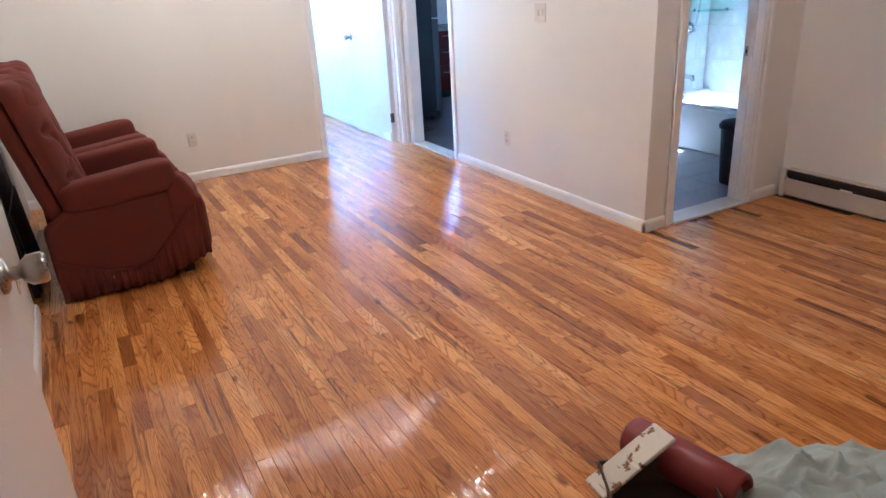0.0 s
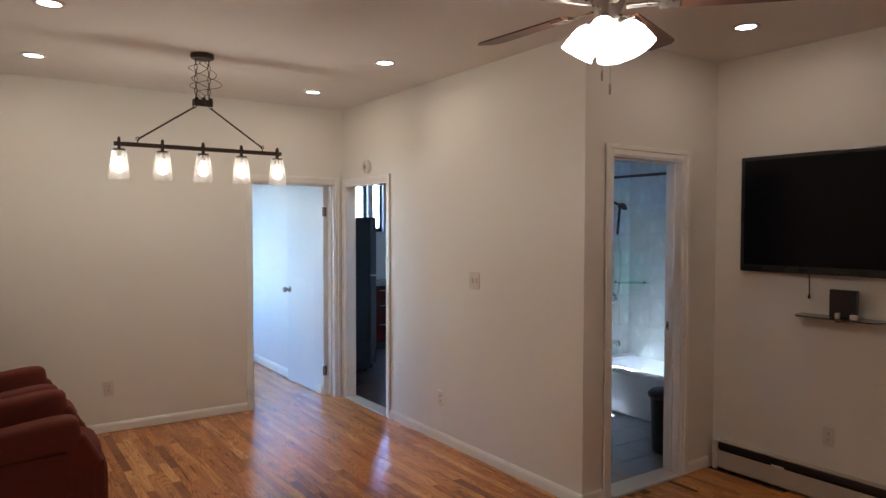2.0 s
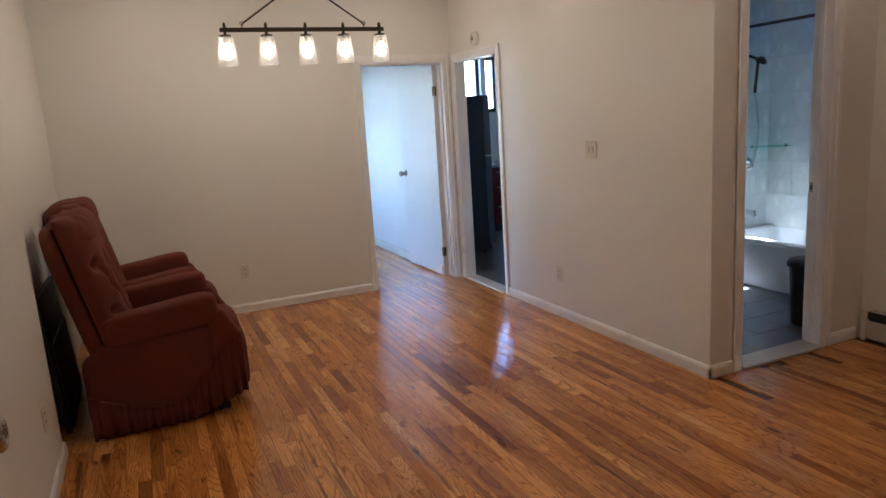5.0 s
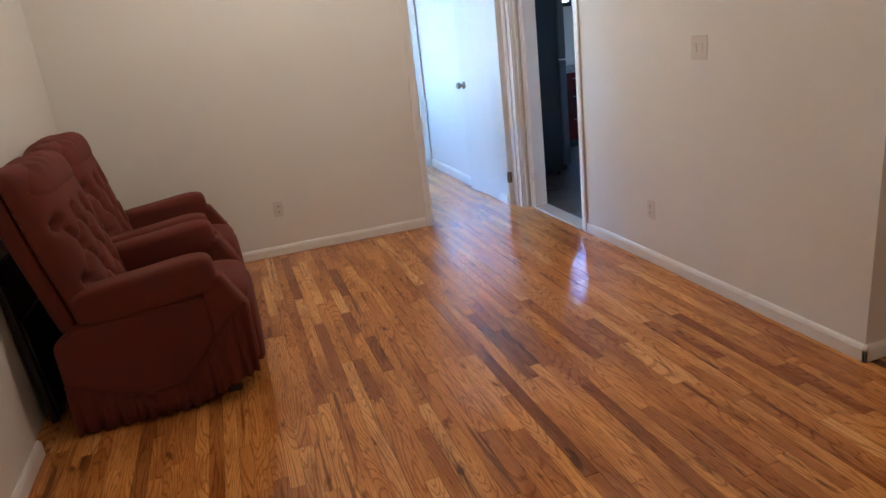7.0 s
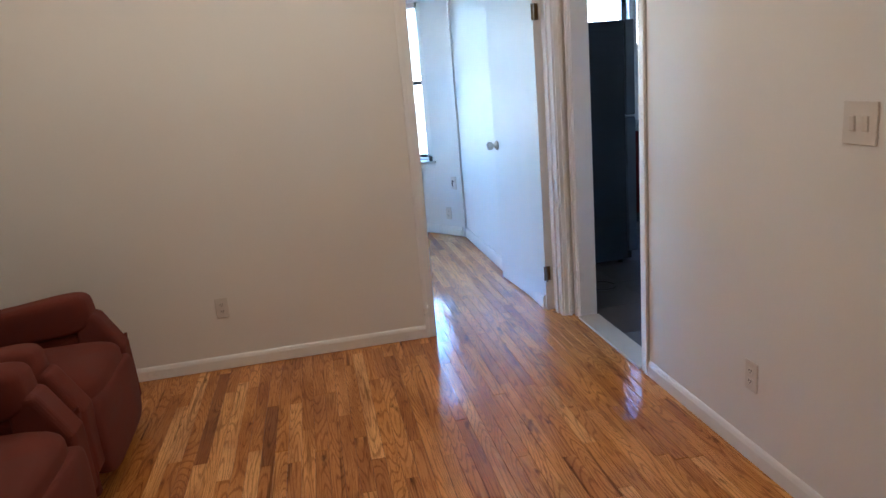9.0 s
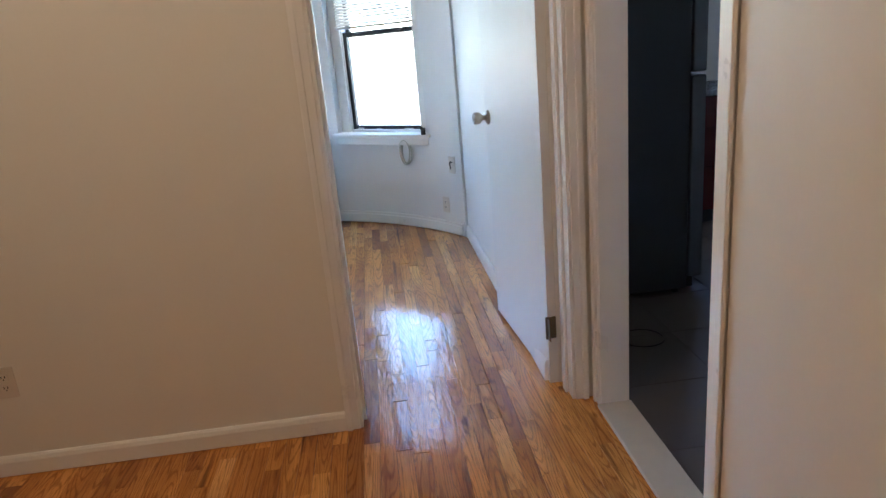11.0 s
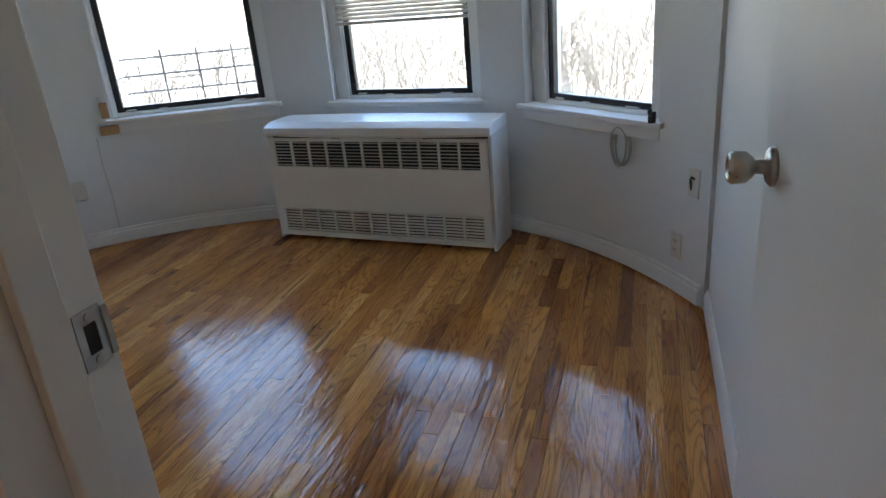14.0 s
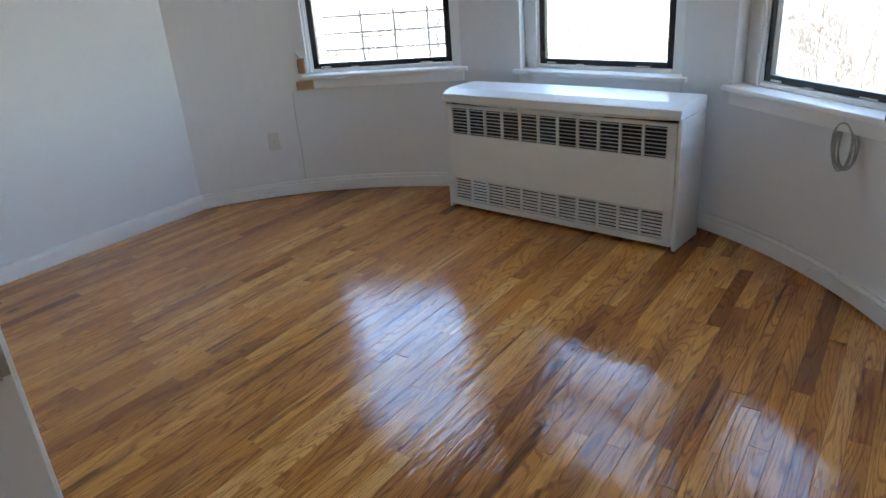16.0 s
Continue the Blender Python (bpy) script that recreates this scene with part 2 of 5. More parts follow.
fl_r.inputs[1].default_value, fl_r.inputs[2].default_value = 0.40, 0.44
fl_m.data_type = "RGBA"
fl_m.inputs[6].default_value, fl_m.inputs[7].default_value = (0.24, 0.12, 0.045, 1), (0.78, 0.72, 0.60, 1)
PLASTERBIT.node_tree.links.new(flake["Texture Coordinate"].outputs["Object"], fl_n.inputs[0])
PLASTERBIT.node_tree.links.new(fl_n.outputs[0], fl_r.inputs[0])
PLASTERBIT.node_tree.links.new(fl_r.outputs[0], fl_m.inputs[0])
PLASTERBIT.node_tree.links.new(fl_m.outputs[2], flake["Principled BSDF"].inputs["Base Color"])
RUBBER = paint("red_vinyl_roll", (0.24, 0.035, 0.03), 0.42, vary=0.1, scale=8)
CLOTH = paint("grey_cloth", (0.42, 0.47, 0.44), 0.85, vary=0.1, scale=8, fine=500, bump=0.3)
CARD = paint("brown_box", (0.09, 0.06, 0.04), 0.8, vary=0.2, scale=8)
BARK = paint("bare_twigs", (0.13, 0.115, 0.10), 0.9, vary=0.3, scale=4)
EARTH = paint("dry_ground", (0.33, 0.29, 0.22), 0.95, vary=0.3, scale=0.8, fine=12)
RENDERWALL = paint("outer_render", (0.45, 0.42, 0.38), 0.9, vary=0.1)
SUBFLOOR = paint("joint_dark", (0.11, 0.05, 0.02), 0.7, vary=0.2)
PANE = glass("window_glass", (0.96, 0.98, 0.97))
SHADEGLASS = glass("clear_glass_shade", (0.96, 0.95, 0.93), 0.06, 0.6, 0.03)
SHELFGLASS = paint("smoked_glass_shelf", (0.05, 0.045, 0.04), 0.1, vary=0.05, bump=0)
GREENGLASS = glass("glass_shelf", (0.75, 0.95, 0.88), 0.02)
BULB = glow("bulb_glow", (1.0, 0.80, 0.52), 0.7)
FROST = glow("frosted_shade_glow", (1.0, 0.86, 0.66), 0.18)
LED = glow("downlight_glow", (1.0, 0.9, 0.74), 0.35)
OAK = oak("oak_strip")

# ---- mesh tools ----


class Mesh:
    """Collects shapes in one bmesh."""

    def __init__(self):
        self.bm = bmesh.new()

    def box(self, lo, hi, m=None):
        r = bmesh.ops.create_cube(self.bm, size=1.0)
        t = Matrix.Translation([(a + b) / 2 for a, b in zip(lo, hi)]) @ Matrix.Diagonal([abs(b - a) for a, b in zip(lo, hi)] + [1])
        bmesh.ops.transform(self.bm, matrix=(m or Matrix()) @ t, verts=r["verts"])
        return self

    def rod(self, p, q, r, seg=10, r2=None):
        p, q = Vector(p), Vector(q)
        d = q - p
        c = bmesh.ops.create_cone(self.bm, cap_ends=True, segments=seg, radius1=r, radius2=r if r2 is None else r2, depth=d.length)
        turn = d.to_track_quat("Z", "Y").to_matrix().to_4x4()
        bmesh.ops.transform(self.bm, matrix=Matrix.Translation((p + q) / 2) @ turn, verts=c["verts"])
        return self

    def pipe(self, pts, r, seg=6):
        for p, q in zip(pts, pts[1:]):
            self.rod(p, q, r, seg)
        return self

    def lathe(self, prof, m=None, seg=24):
        m = m or Matrix()
        rings = []
        for r, z in prof:
            rings.append([self.bm.verts.new(m @ Vector((r * math.cos(2 * math.pi * i / seg), r * math.sin(2 * math.pi * i / seg), z))) for i in range(seg)])
        for a_, b_ in zip(rings, rings[1:]):
            for i in range(seg):
                self.bm.faces.new((a_[i], a_[(i + 1) % seg], b_[(i + 1) % seg], b_[i]))
        return self

    def puff(self, centre, size, e=0.5, m=None, nu=28, nv=18, shape=None):
        """A cushion: a rounded box by superellipsoid."""
        m = m or Matrix()

        def pw(v, k):
            return math.copysign(abs(v) ** k, v)
        rows = []
        for j in range(nv + 1):
            v = -math.pi / 2 + math.pi * j / nv
            row = []
            for i in range(nu):
                u = 2 * math.pi * i / nu
                w = Vector((pw(math.cos(v), e) * pw(math.cos(u), e), pw(math.cos(v), e) * pw(math.sin(u), e), pw(math.sin(v), e)))
                if shape:
                    w = shape(w)
                row.append(self.bm.verts.new(m @ (Vector(centre) + Vector((w.x * size[0], w.y * size[1], w.z * size[2])))))
            rows.append(row)
        for a_, b_ in zip(rows, rows[1:]):
            for i in range(nu):
                self.bm.faces.new((a_[i], a_[(i + 1) % nu], b_[(i + 1) % nu], b_[i]))
        return self

    def prism(self, outline, y0, y1, m=None):
        """An outline in x and z, drawn out along y."""
        m = m or Matrix()
        f = [self.bm.verts.new(m @ Vector((x, y0, z))) for x, z in outline]
        g = [self.bm.verts.new(m @ Vector((x, y1, z))) for x, z in outline]
        self.bm.faces.new(f), self.bm.faces.new(g[::-1])
        for i in range(len(f)):
            j = (i + 1) % len(f)
            self.bm.faces.new((f[i], g[i], g[j], f[j]))
        return self

    def done(self, name, mat, parent=None, bevel=0.0, smooth=False, segs=2):
        bmesh.ops.remove_doubles(self.bm, verts=self.bm.verts, dist=1e-5) if smooth else None
        bmesh.ops.recalc_face_normals(self.bm, faces=self.bm.faces)
        if smooth:
            for f in self.bm.faces:
                f.smooth = True
        data = bpy.data.meshes.new(name)
        self.bm.to_mesh(data)
        self.bm.free()
        data.materials.append(mat)
        ob = new(name, data)
        if bevel:
            b = ob.modifiers.new("edges", "BEVEL")
            b.width, b.segments, b.limit_method = bevel, segs, "ANGLE"
            b.angle_limit = radians(40)
            b.harden_normals = False
        if parent:
            ob.parent = parent
        return ob


def root(name, label, category, m=None, group="", kind=""):
    ob = new(name)
    ob.empty_display_size = 0.1
    if m is not None:
        ob.matrix_basis = m
    return tagged(ob, label, category, group, kind)


def structure(ob, label, category="wall"):
    return tagged(ob, label, category, kind="structure")


def wall(name, axis, at, thick, a0, a1, z0, z1, holes, mat, label, category="wall"):
    """A wall along x or y from a0 to a1, from the plane at to at + thick, with holes (b0, b1, low, high)."""
    s = Mesh()

    def put(b0, b1, c0, c1):
        if b1 - b0 > 1e-4 and c1 - c0 > 1e-4:
            s.box((b0, at, c0), (b1, at + thick, c1)) if axis == "x" else s.box((at, b0, c0), (at + thick, b1, c1))
    z0 = -0.1 if z0 == 0 else z0
    cut = a0
    for b0, b1, c0, c1 in sorted(holes):
        put(cut, b0, z0, z1), put(b0, b1, z0, c0) if c0 > 0 else None, put(b0, b1, c1, z1)
        cut = b1
    put(cut, a1, z0, z1)
    return structure(s.done(name, mat), label, category)


# ---- living room shell ----
BED = (-0.905, -0.078, 2.08)
KIT = (-0.875, -0.07, 2.065)
BATH = (0.235, 0.925, 2.108)
wall("wall_north", "x", 0.0, 0.14, -3.6, 0.0, 0, CEIL, [(BED[0], BED[1], 0, BED[2])], WALL, "plain white painted plaster wall with a doorway")
wall("wall_partition", "y", 0.0, 0.1, -3.08, 0.14, 0, CEIL, [(KIT[0], KIT[1], 0, KIT[2])], WALL, "white painted partition wall with a kitchen doorway")
wall("wall_bath", "x", -3.2, 0.12, 0.0, 2.55, 0, CEIL, [(BATH[0], BATH[1], 0, BATH[2])], WALL, "white painted wall round the bathroom door")
wall("wall_east", "y", 1.3, 0.15, -7.4, -3.2, 0, CEIL, [], WALL, "white painted wall that carries the television")
wall("wall_south", "x", -7.4, 0.15, -3.6, 1.3, 0, CEIL, [], WALL, "plain white painted wall")
wall("wall_west", "y", -3.6, 0.2, -7.25, 0.0, 0, CEIL, [], WALL, "white painted wall behind the recliners")
wall("wall_west_pier", "y", -3.4, 0.06, -7.25, -2.23, 0, CEIL, [], WALL, "white painted wall pier beside the recliners")
structure(Mesh().box((-3.6, -7.4, CEIL), (1.45, 0.14, CEIL + 0.12)).done("ceiling_living", CEILING), "off-white painted plaster ceiling", "ceiling")


def base_run(name, p, q, side, height=0.078, thick=0.016, mat=TRIM):
    """A skirting board from p to q with a rounded top; side: which way it stands off the wall."""
    p, q = Vector((*p, 0)), Vector((*q, 0))
    d = (q - p).normalized()
    out = Vector((-d.y, d.x, 0)) * side
    m = Matrix((( d.x, out.x, 0, p.x), (d.y, out.y, 0, p.y), (0, 0, 1, 0), (0, 0, 0, 1)))
    s = Mesh()
    L = (q - p).length
    prof = [(0, 0.002), (thick, 0.002), (thick, height * 0.72), (thick * 0.72, height * 0.9), (thick * 0.35, height), (0, height)]
    f = [s.bm.verts.new(m @ Vector((0, y, z))) for y, z in prof]
    g = [s.bm.verts.new(m @ Vector((L, y, z))) for y, z in prof]
    s.bm.faces.new(f), s.bm.faces.new(g[::-1])
    for i in range(len(f)):
        j = (i + 1) % len(f)
        s.bm.faces.new((f[i], g[i], g[j], f[j]))
    return structure(s.done(name, mat, bevel=0.002), "white painted wooden skirting board", "baseboard")


base_run("baseboard_north", (-3.4, 0), (-0.953, 0), -1)
base_run("baseboard_partition", (0, -0.945), (0, -3.216), -1)
base_run("baseboard_bath_left", (-0.016, -3.2), (0.168, -3.2), -1)
base_run("baseboard_bath_right", (0.992, -3.2), (1.236, -3.2), -1)
base_run("baseboard_west", (-3.34, -7.2), (-3.34, -2.214), -1)
base_run("baseboard_pier_end", (-3.4, -2.23), (-3.34, -2.23), 1)


def casing(name, axis, at, side, b0, b1, top, left=0.065, right=0.065, head=0.062, depth=0.018):
    """Moulded door casing on one face of a wall, in two steps."""
    s = Mesh()

    def put(u0, u1, z0, z1, d):
        lo, hi = sorted((at, at + side * d))
        s.box((u0, lo, z0), (u1, hi, z1)) if axis == "x" else s.box((lo, u0, z0), (hi, u1, z1))
    for w, d in ((1.0, depth * 0.6), (0.45, depth)):
        if left:
            put(b0 - left, b0 - left * (1 - w), 0.0, top + head, d)
        if right:
            put(b1 + right * (1 - w), b1 + right, 0.0, top + head, d)
        if w == 1.0:
            put(b0, b1, top, top + head, d)
        else:
            put(b0 - left * 0.55, b1 + right * 0.55, top + head * 0.55, top + head, d)
    return structure(s.done(name, TRIM, bevel=0.003), "white painted moulded door casing, chipped at the foot", "trim")


def jambs(name, axis, at, thick, b0, b1, top, stop=None):
    """The lining of a doorway, 12 mm thick, with a stop."""
    s = Mesh()
    t = 0.012
    lo, hi = at - 0.004, at + thick + 0.004

    def put(u0, u1, v0, v1, z0, z1):
        s.box((u0, v0, z0), (u1, v1, z1)) if axis == "x" else s.box((v0, u0, z0), (v1, u1, z1))
    put(b0, b0 + t, lo, hi, 0, top), put(b1 - t, b1, lo, hi, 0, top), put(b0 + t, b1 - t, lo, hi, top - t, top)
    if stop:
        a0, a1 = stop
        put(b0 + t, b0 + t + 0.012, a0, a1, 0, top - t), put(b1 - t - 0.012, b1 - t, a0, a1, 0, top - t)
        put(b0 + t + 0.012, b1 - t - 0.012, a0, a1, top - t - 0.012, top - t)
    return structure(s.done(name, TRIM, bevel=0.002), "white painted wooden door lining", "trim")


casing("trim_bedroom_door", "x", 0.0, -1, *BED, left=0.05, right=0.05)
jambs("trim_bedroom_lining", "x", 0.0, 0.14, *BED, stop=(0.05, 0.092))
casing("trim_bedroom_door_inside", "x", 0.14, 1, *BED, left=0.06, right=0.0)
casing("trim_kitchen_door", "y", 0.0, -1, KIT[0], KIT[1], KIT[2], right=0.045)
jambs("trim_kitchen_lining", "y", 0.0, 0.1, *KIT)
casing("trim_bath_door", "x", -3.2, -1, *BATH)
jambs("trim_bath_lining", "x", -3.2, 0.12, *BATH, stop=(-3.15, -3.12))
structure(Mesh().box((-0.02, KIT[0] + 0.013, 0.0), (0.11, KIT[1] - 0.013, 0.014)).done("threshold_kitchen", MARBLE, bevel=0.004), "cream marble door saddle, scuffed", "threshold")
structure(Mesh().box((BATH[0] + 0.013, -3.225, 0.0), (BATH[1] - 0.013, -3.07, 0.018)).done("threshold_bath", MARBLE, bevel=0.004), "cream marble bathroom door saddle", "threshold")

# ---- bedroom shell ----
CX, CY, R = -2.045, 1.32, 2.15
A0, A1 = -61.3, 61.4
WIN = [(-40.3, -14.7), (-4.9, 21.0), (28.6, 51.9)]
SASH = [(-39.7, -16.6), (-2.6, 18.6), (31.4, 49.4)]
SILLS = [0.755, 0.735, 0.725]
SILL, HEAD = 0.72, 2.18


def arc(deg, r, z=0.0):
    a_ = radians(deg)
    return Vector((CX + r * math.sin(a_), CY + r * math.cos(a_), z))


def arc_block(s, d0, d1, r0, r1, z0, z1, step=2.0):
    n_ = max(1, int(math.ceil((d1 - d0) / step)))
    cols = []
    for i in range(n_ + 1):
        d = d0 + (d1 - d0) * i / n_
        cols.append([s.bm.verts.new(arc(d, r, z)) for r, z in ((r0, z0), (r1, z0), (r1, z1), (r0, z1))])
    for c0, c1 in zip(cols, cols[1:]):
        for i in range(4):
            j = (i + 1) % 4
            s.bm.faces.new((c0[i], c0[j], c1[j], c1[i]))
    s.bm.faces.new(cols[0]), s.bm.faces.new(cols[-1][::-1])


s = Mesh()
edges = [A0] + [v for w in WIN for v in w] + [A1]
for d0, d1 in zip(edges[::2], edges[1::2]):
    arc_block(s, d0, d1, R, R + 0.24, 0, CEIL)
for d0, d1 in WIN:
    arc_block(s, d0, d1, R, R + 0.24, 0, SILL - 0.02)
    arc_block(s, d0, d1, R, R + 0.24, HEAD, CEIL)
structure(s.done("wall_bow", WALL_BED), "curved white bow-front wall with three windows", "wall")
wall("wall_bedroom_west", "y", -4.09, 0.165, 0.14, 2.45, 0, CEIL, [], WALL_BED, "plain white bedroom wall")
wall("wall_bedroom_east", "y", -0.14, 0.2, 0.14, 2.6, 0, CEIL, [], WALL_BED, "plain white wall between bedroom and kitchen")
wall("wall_bedroom_south", "x", 0.0, 0.14, -4.12, -3.6, 0, CEIL, [], WALL_BED, "plain white bedroom wall")
s = Mesh()
s.box((-4.12, 0.14, CEIL), (0.06, 2.3, CEIL + 0.12))
arc_block(s, A0, A1, 0.3, R + 0.24, CEIL, CEIL + 0.115)
structure(s.done("ceiling_bedroom", CEILING), "white painted bedroom ceiling", "ceiling")
s = Mesh()
for r0, r1, z0, z1 in ((R - 0.019, R, 0.009, 0.074), (R - 0.011, R, 0.074, 0.094)):
    arc_block(s, A0 + 0.6, -13.5, r0, r1, z0, z1)
    arc_block(s, 23.5, A1 - 0.6, r0, r1, z0, z1)
structure(s.done("baseboard_bow", TRIM), "white painted curved skirting board", "baseboard")
base_run("baseboard_bedroom_west", (-3.925, 0.15), (-3.925, 2.37), -1, 0.095)
base_run("baseboard_bedroom_east", (-0.14, 0.16), (-0.14, 2.34), 1, 0.095)


def radial(deg, r, z=0.0):
    """A frame on the curved wall: x along it to the right, y outwards, z up."""
    return Matrix.Translation(arc(deg, r, z)) @ Matrix.Rotation(radians(-deg), 4, "Z")


def window(idx, label):
    (d0, d1), (e0, e1), sill = WIN[idx - 1], SASH[idx - 1], SILLS[idx - 1]
    mid, half = (d0 + d1) / 2, radians((d1 - d0) / 2)
    w = R * math.sin(half)
    m = radial(mid, R * math.cos(half))
    h = root("window_%d" % idx, label, "window", m, kind="structure")
    y = 2.2 * math.cos(radians((e1 - e0) / 2)) - R * math.cos(half)
    s0, s1 = 2.2 * math.sin(radians(e0 - mid)), 2.2 * math.sin(radians(e1 - mid))
    s = Mesh()
    s.box((-w - 0.035, -0.035, sill - 0.026), (w + 0.035, 0.30, sill))
    s.done("sill", TRIM, h, 0.006)
    s = Mesh()
    s.box((-w - 0.01, -0.006, sill - 0.085), (w + 0.01, 0.012, sill - 0.027))
    s.done("apron", TRIM, h, 0.003)
    # side boards beside the sash, a stool under it
    s = Mesh()
    s.box((-w - 0.03, y + 0.004, sill), (s0 + 0.004, y + 0.1, HEAD)), s.box((s1 - 0.004, y - (0.012 if idx == 3 else -0.004), sill), (w + 0.03, y + 0.1, HEAD))
    s.box((s0 + 0.004, y - 0.004, sill), (s1 - 0.004, y + 0.1, sill + 0.022))
    s.box((s0 - 0.022, y - 0.010, sill), (s0 - 0.004, y + 0.004, HEAD))
    s.done("frame", TRIM, h, 0.004)
    x0, x1 = s0 + 0.0045, s1 - 0.0045 if idx < 3 else s1 + 0.03
    z0, zm, z1 = sill + 0.0225, 1.46, HEAD
    t = 0.036
    for lo, hi, dy in ((z0, zm + 0.02, 0.012), (zm - 0.02, z1, 0.05)):
        s = Mesh()
        s.box((x0, y + dy, lo), (x0 + t, y + dy + 0.032, hi)), s.box((x1 - t, y + dy, lo), (x1, y + dy + 0.032, hi))
        s.box((x0 + t, y + dy, lo), (x1 - t, y + dy + 0.032, lo + 0.03)), s.box((x0 + t, y + dy, hi - 0.034), (x1 - t, y + dy + 0.032, hi))
        s.done("sash", BLACK, h, 0.004)
        g = Mesh().box((x0 + t, y + dy + 0.013, lo + 0.03), (x1 - t, y + dy + 0.017, hi - 0.034)).done("pane", PANE, h)
        g.visible_shadow = False
        if dy < 0.03:
            s = Mesh().box((x0 + 0.05, y + dy - 0.006, lo + 0.004), (x0 + 0.11, y + dy + 0.004, lo + 0.012))
            s.box((x1 - 0.2, y + dy - 0.004, lo + 0.002), (x1 - 0.12, y + dy + 0.004, lo + 0.008)).box((x0 + 0.24, y + dy - 0.003, lo), (x0 + 0.29, y + dy + 0.004, lo + 0.006))
            s.done("flaked_paint", TRIM, h, 0.002)
    return h, (s1 - s0) / 2, y, (s0 + s1) / 2


w1 = window(1, "black sash window with flaking paint and white sill")
w2 = window(2, "black sash window with half-lowered blind above heater")
w3 = window(3, "black sash window with white reveal and sill")


def blind(win, z0, label):
    h, w, y, off = win
    w += 0.05
    b = root("window_blind", label, "blind", h.matrix_basis @ Matrix.Translation((off, 0, 0)))
    Mesh().box((-w + 0.03, y - 0.05, HEAD - 0.04), (w - 0.03, y - 0.012, HEAD - 0.002)).done("headrail", PLASTIC, b, 0.003)
    Mesh().box((-w + 0.035, y - 0.044, z0), (w - 0.035, y - 0.018, z0 + 0.018)).done("bottom_rail", PLASTIC, b, 0.003)
    n_ = int((HEAD - 0.06 - z0) / 0.022)
    first = None
    for i in range(n_):
        m = Matrix.Translation((0, y - 0.031, z0 + 0.035 + 0.022 * i)) @ Matrix.Rotation(radians(48), 4, "X")
        if first is None:
            first = Mesh().box((-w + 0.04, -0.0125, -0.0006), (w - 0.04, 0.0125, 0.0006)).done("slat", PLASTIC, b)
            first.matrix_basis = m
        else:
            o = first.copy()
            scene.collection.objects.link(o)
            o.matrix_basis = m
    for x in (-w * 0.6, w * 0.6):
        Mesh().rod((x, y - 0.045, z0), (x, y - 0.045, HEAD - 0.03), 0.001, 4).done("cord", CABLE, b)


blind(w2, 1.165, "white slatted blind lowered half way in window")
blind(w3, 1.50, "white slatted blind drawn up high in window")

# guard outside the first window
h, w, y, off = w1
g = root("window_guard", "grey metal bar guard outside the window", "window guard", h.matrix_basis @ Matrix.Translation((off, 0, 0)))
s = Mesh()
for i in range(3):
    x = -w * 0.42 + i * w * 0.5
    s.rod((x, y + 0.34, SILL - 0.1), (x, y + 0.34, 1.10), 0.007, 6)
for k in range(3):
    z = 0.85 + 0.105 * k
    s.rod((-w, y + 0.34, z), (w, y + 0.34, z), 0.006, 6)
    if k % 2:
        s.rod((-w * 0.42, y + 0.34, z - 0.03), (w * 0.08, y + 0.34, z - 0.03), 0.004, 6)
for x in (-w, w):
    s.rod((x, y + 0.08, 0.955), (x, y + 0.345, 0.955), 0.006, 6)
s.done("bars", GUARD, g)

# ---- kitchen and bathroom shell ----
wall("wall_kitchen_north", "x", 2.6, 0.2, 0.06, 2.75, 0, CEIL, [(1.12, 1.68, 1.6, 2.36), (1.76, 1.93, 1.6, 2.36)], WALL_BED, "pale kitchen wall with a window")
wall("wall_kitchen_east", "y", 2.55, 0.2, -3.2, 2.6, 0, CEIL, [], WALL_BED, "pale wall closing kitchen and bathroom")
wall("wall_kitchen_south", "x", -1.38, 0.12, 0.1, 2.55, 0, CEIL, [], WALL_BED, "pale wall between kitchen and bathroom")
wall("wall_bath_ceiling_kitchen", "x", -1.26, 3.86, 0.1, 2.55, CEIL, CEIL + 0.12, [], CEILING, "white kitchen ceiling", "ceiling").name = "ceiling_kitchen"
# unseen roof opening, added to let sun patches into the bathroom
s = Mesh()
SK = (1.4, 2.1, -2.95, -2.48)
s.box((0.1, -3.2, CEIL), (SK[0], -1.38, CEIL + 0.12)), s.box((SK[1], -3.2, CEIL), (2.55, -1.38, CEIL + 0.12))
s.box((SK[0], -3.2, CEIL), (SK[1], SK[2], CEIL + 0.12)), s.box((SK[0], SK[3], CEIL), (SK[1], -1.38, CEIL + 0.12))
structure(s.done("ceiling_bath", CEILING), "white bathroom ceiling with an added opening for sunlight", "ceiling")
# bars added across the opening to break the sun into small patches
s = Mesh()
for i in range(4):
    y_ = SK[2] + (SK[3] - SK[2]) * i / 3
    s.box((SK[0], y_ - 0.03, CEIL + 0.125), (SK[1], y_ + 0.03, CEIL + 0.15))
for i in range(5):
    x_ = SK[0] + (SK[1] - SK[0]) * i / 4
    s.box((x_ - 0.05, SK[2] + 0.03, CEIL + 0.128), (x_ + 0.05, SK[3] - 0.03, CEIL + 0.146))
structure(s.done("window_4", TRIM, bevel=0.002), "unseen white bars added over the bathroom's roof opening to split sunlight", "window")
s = Mesh()
s.box((1.12, 2.66, 1.6), (1.16, 2.72, 2.36)), s.box((1.63, 2.66, 1.6), (1.68, 2.72, 2.36)), s.box((1.16, 2.66, 2.31), (1.63, 2.72, 2.36)), s.box((1.16, 2.66, 1.6), (1.63, 2.72, 1.65))
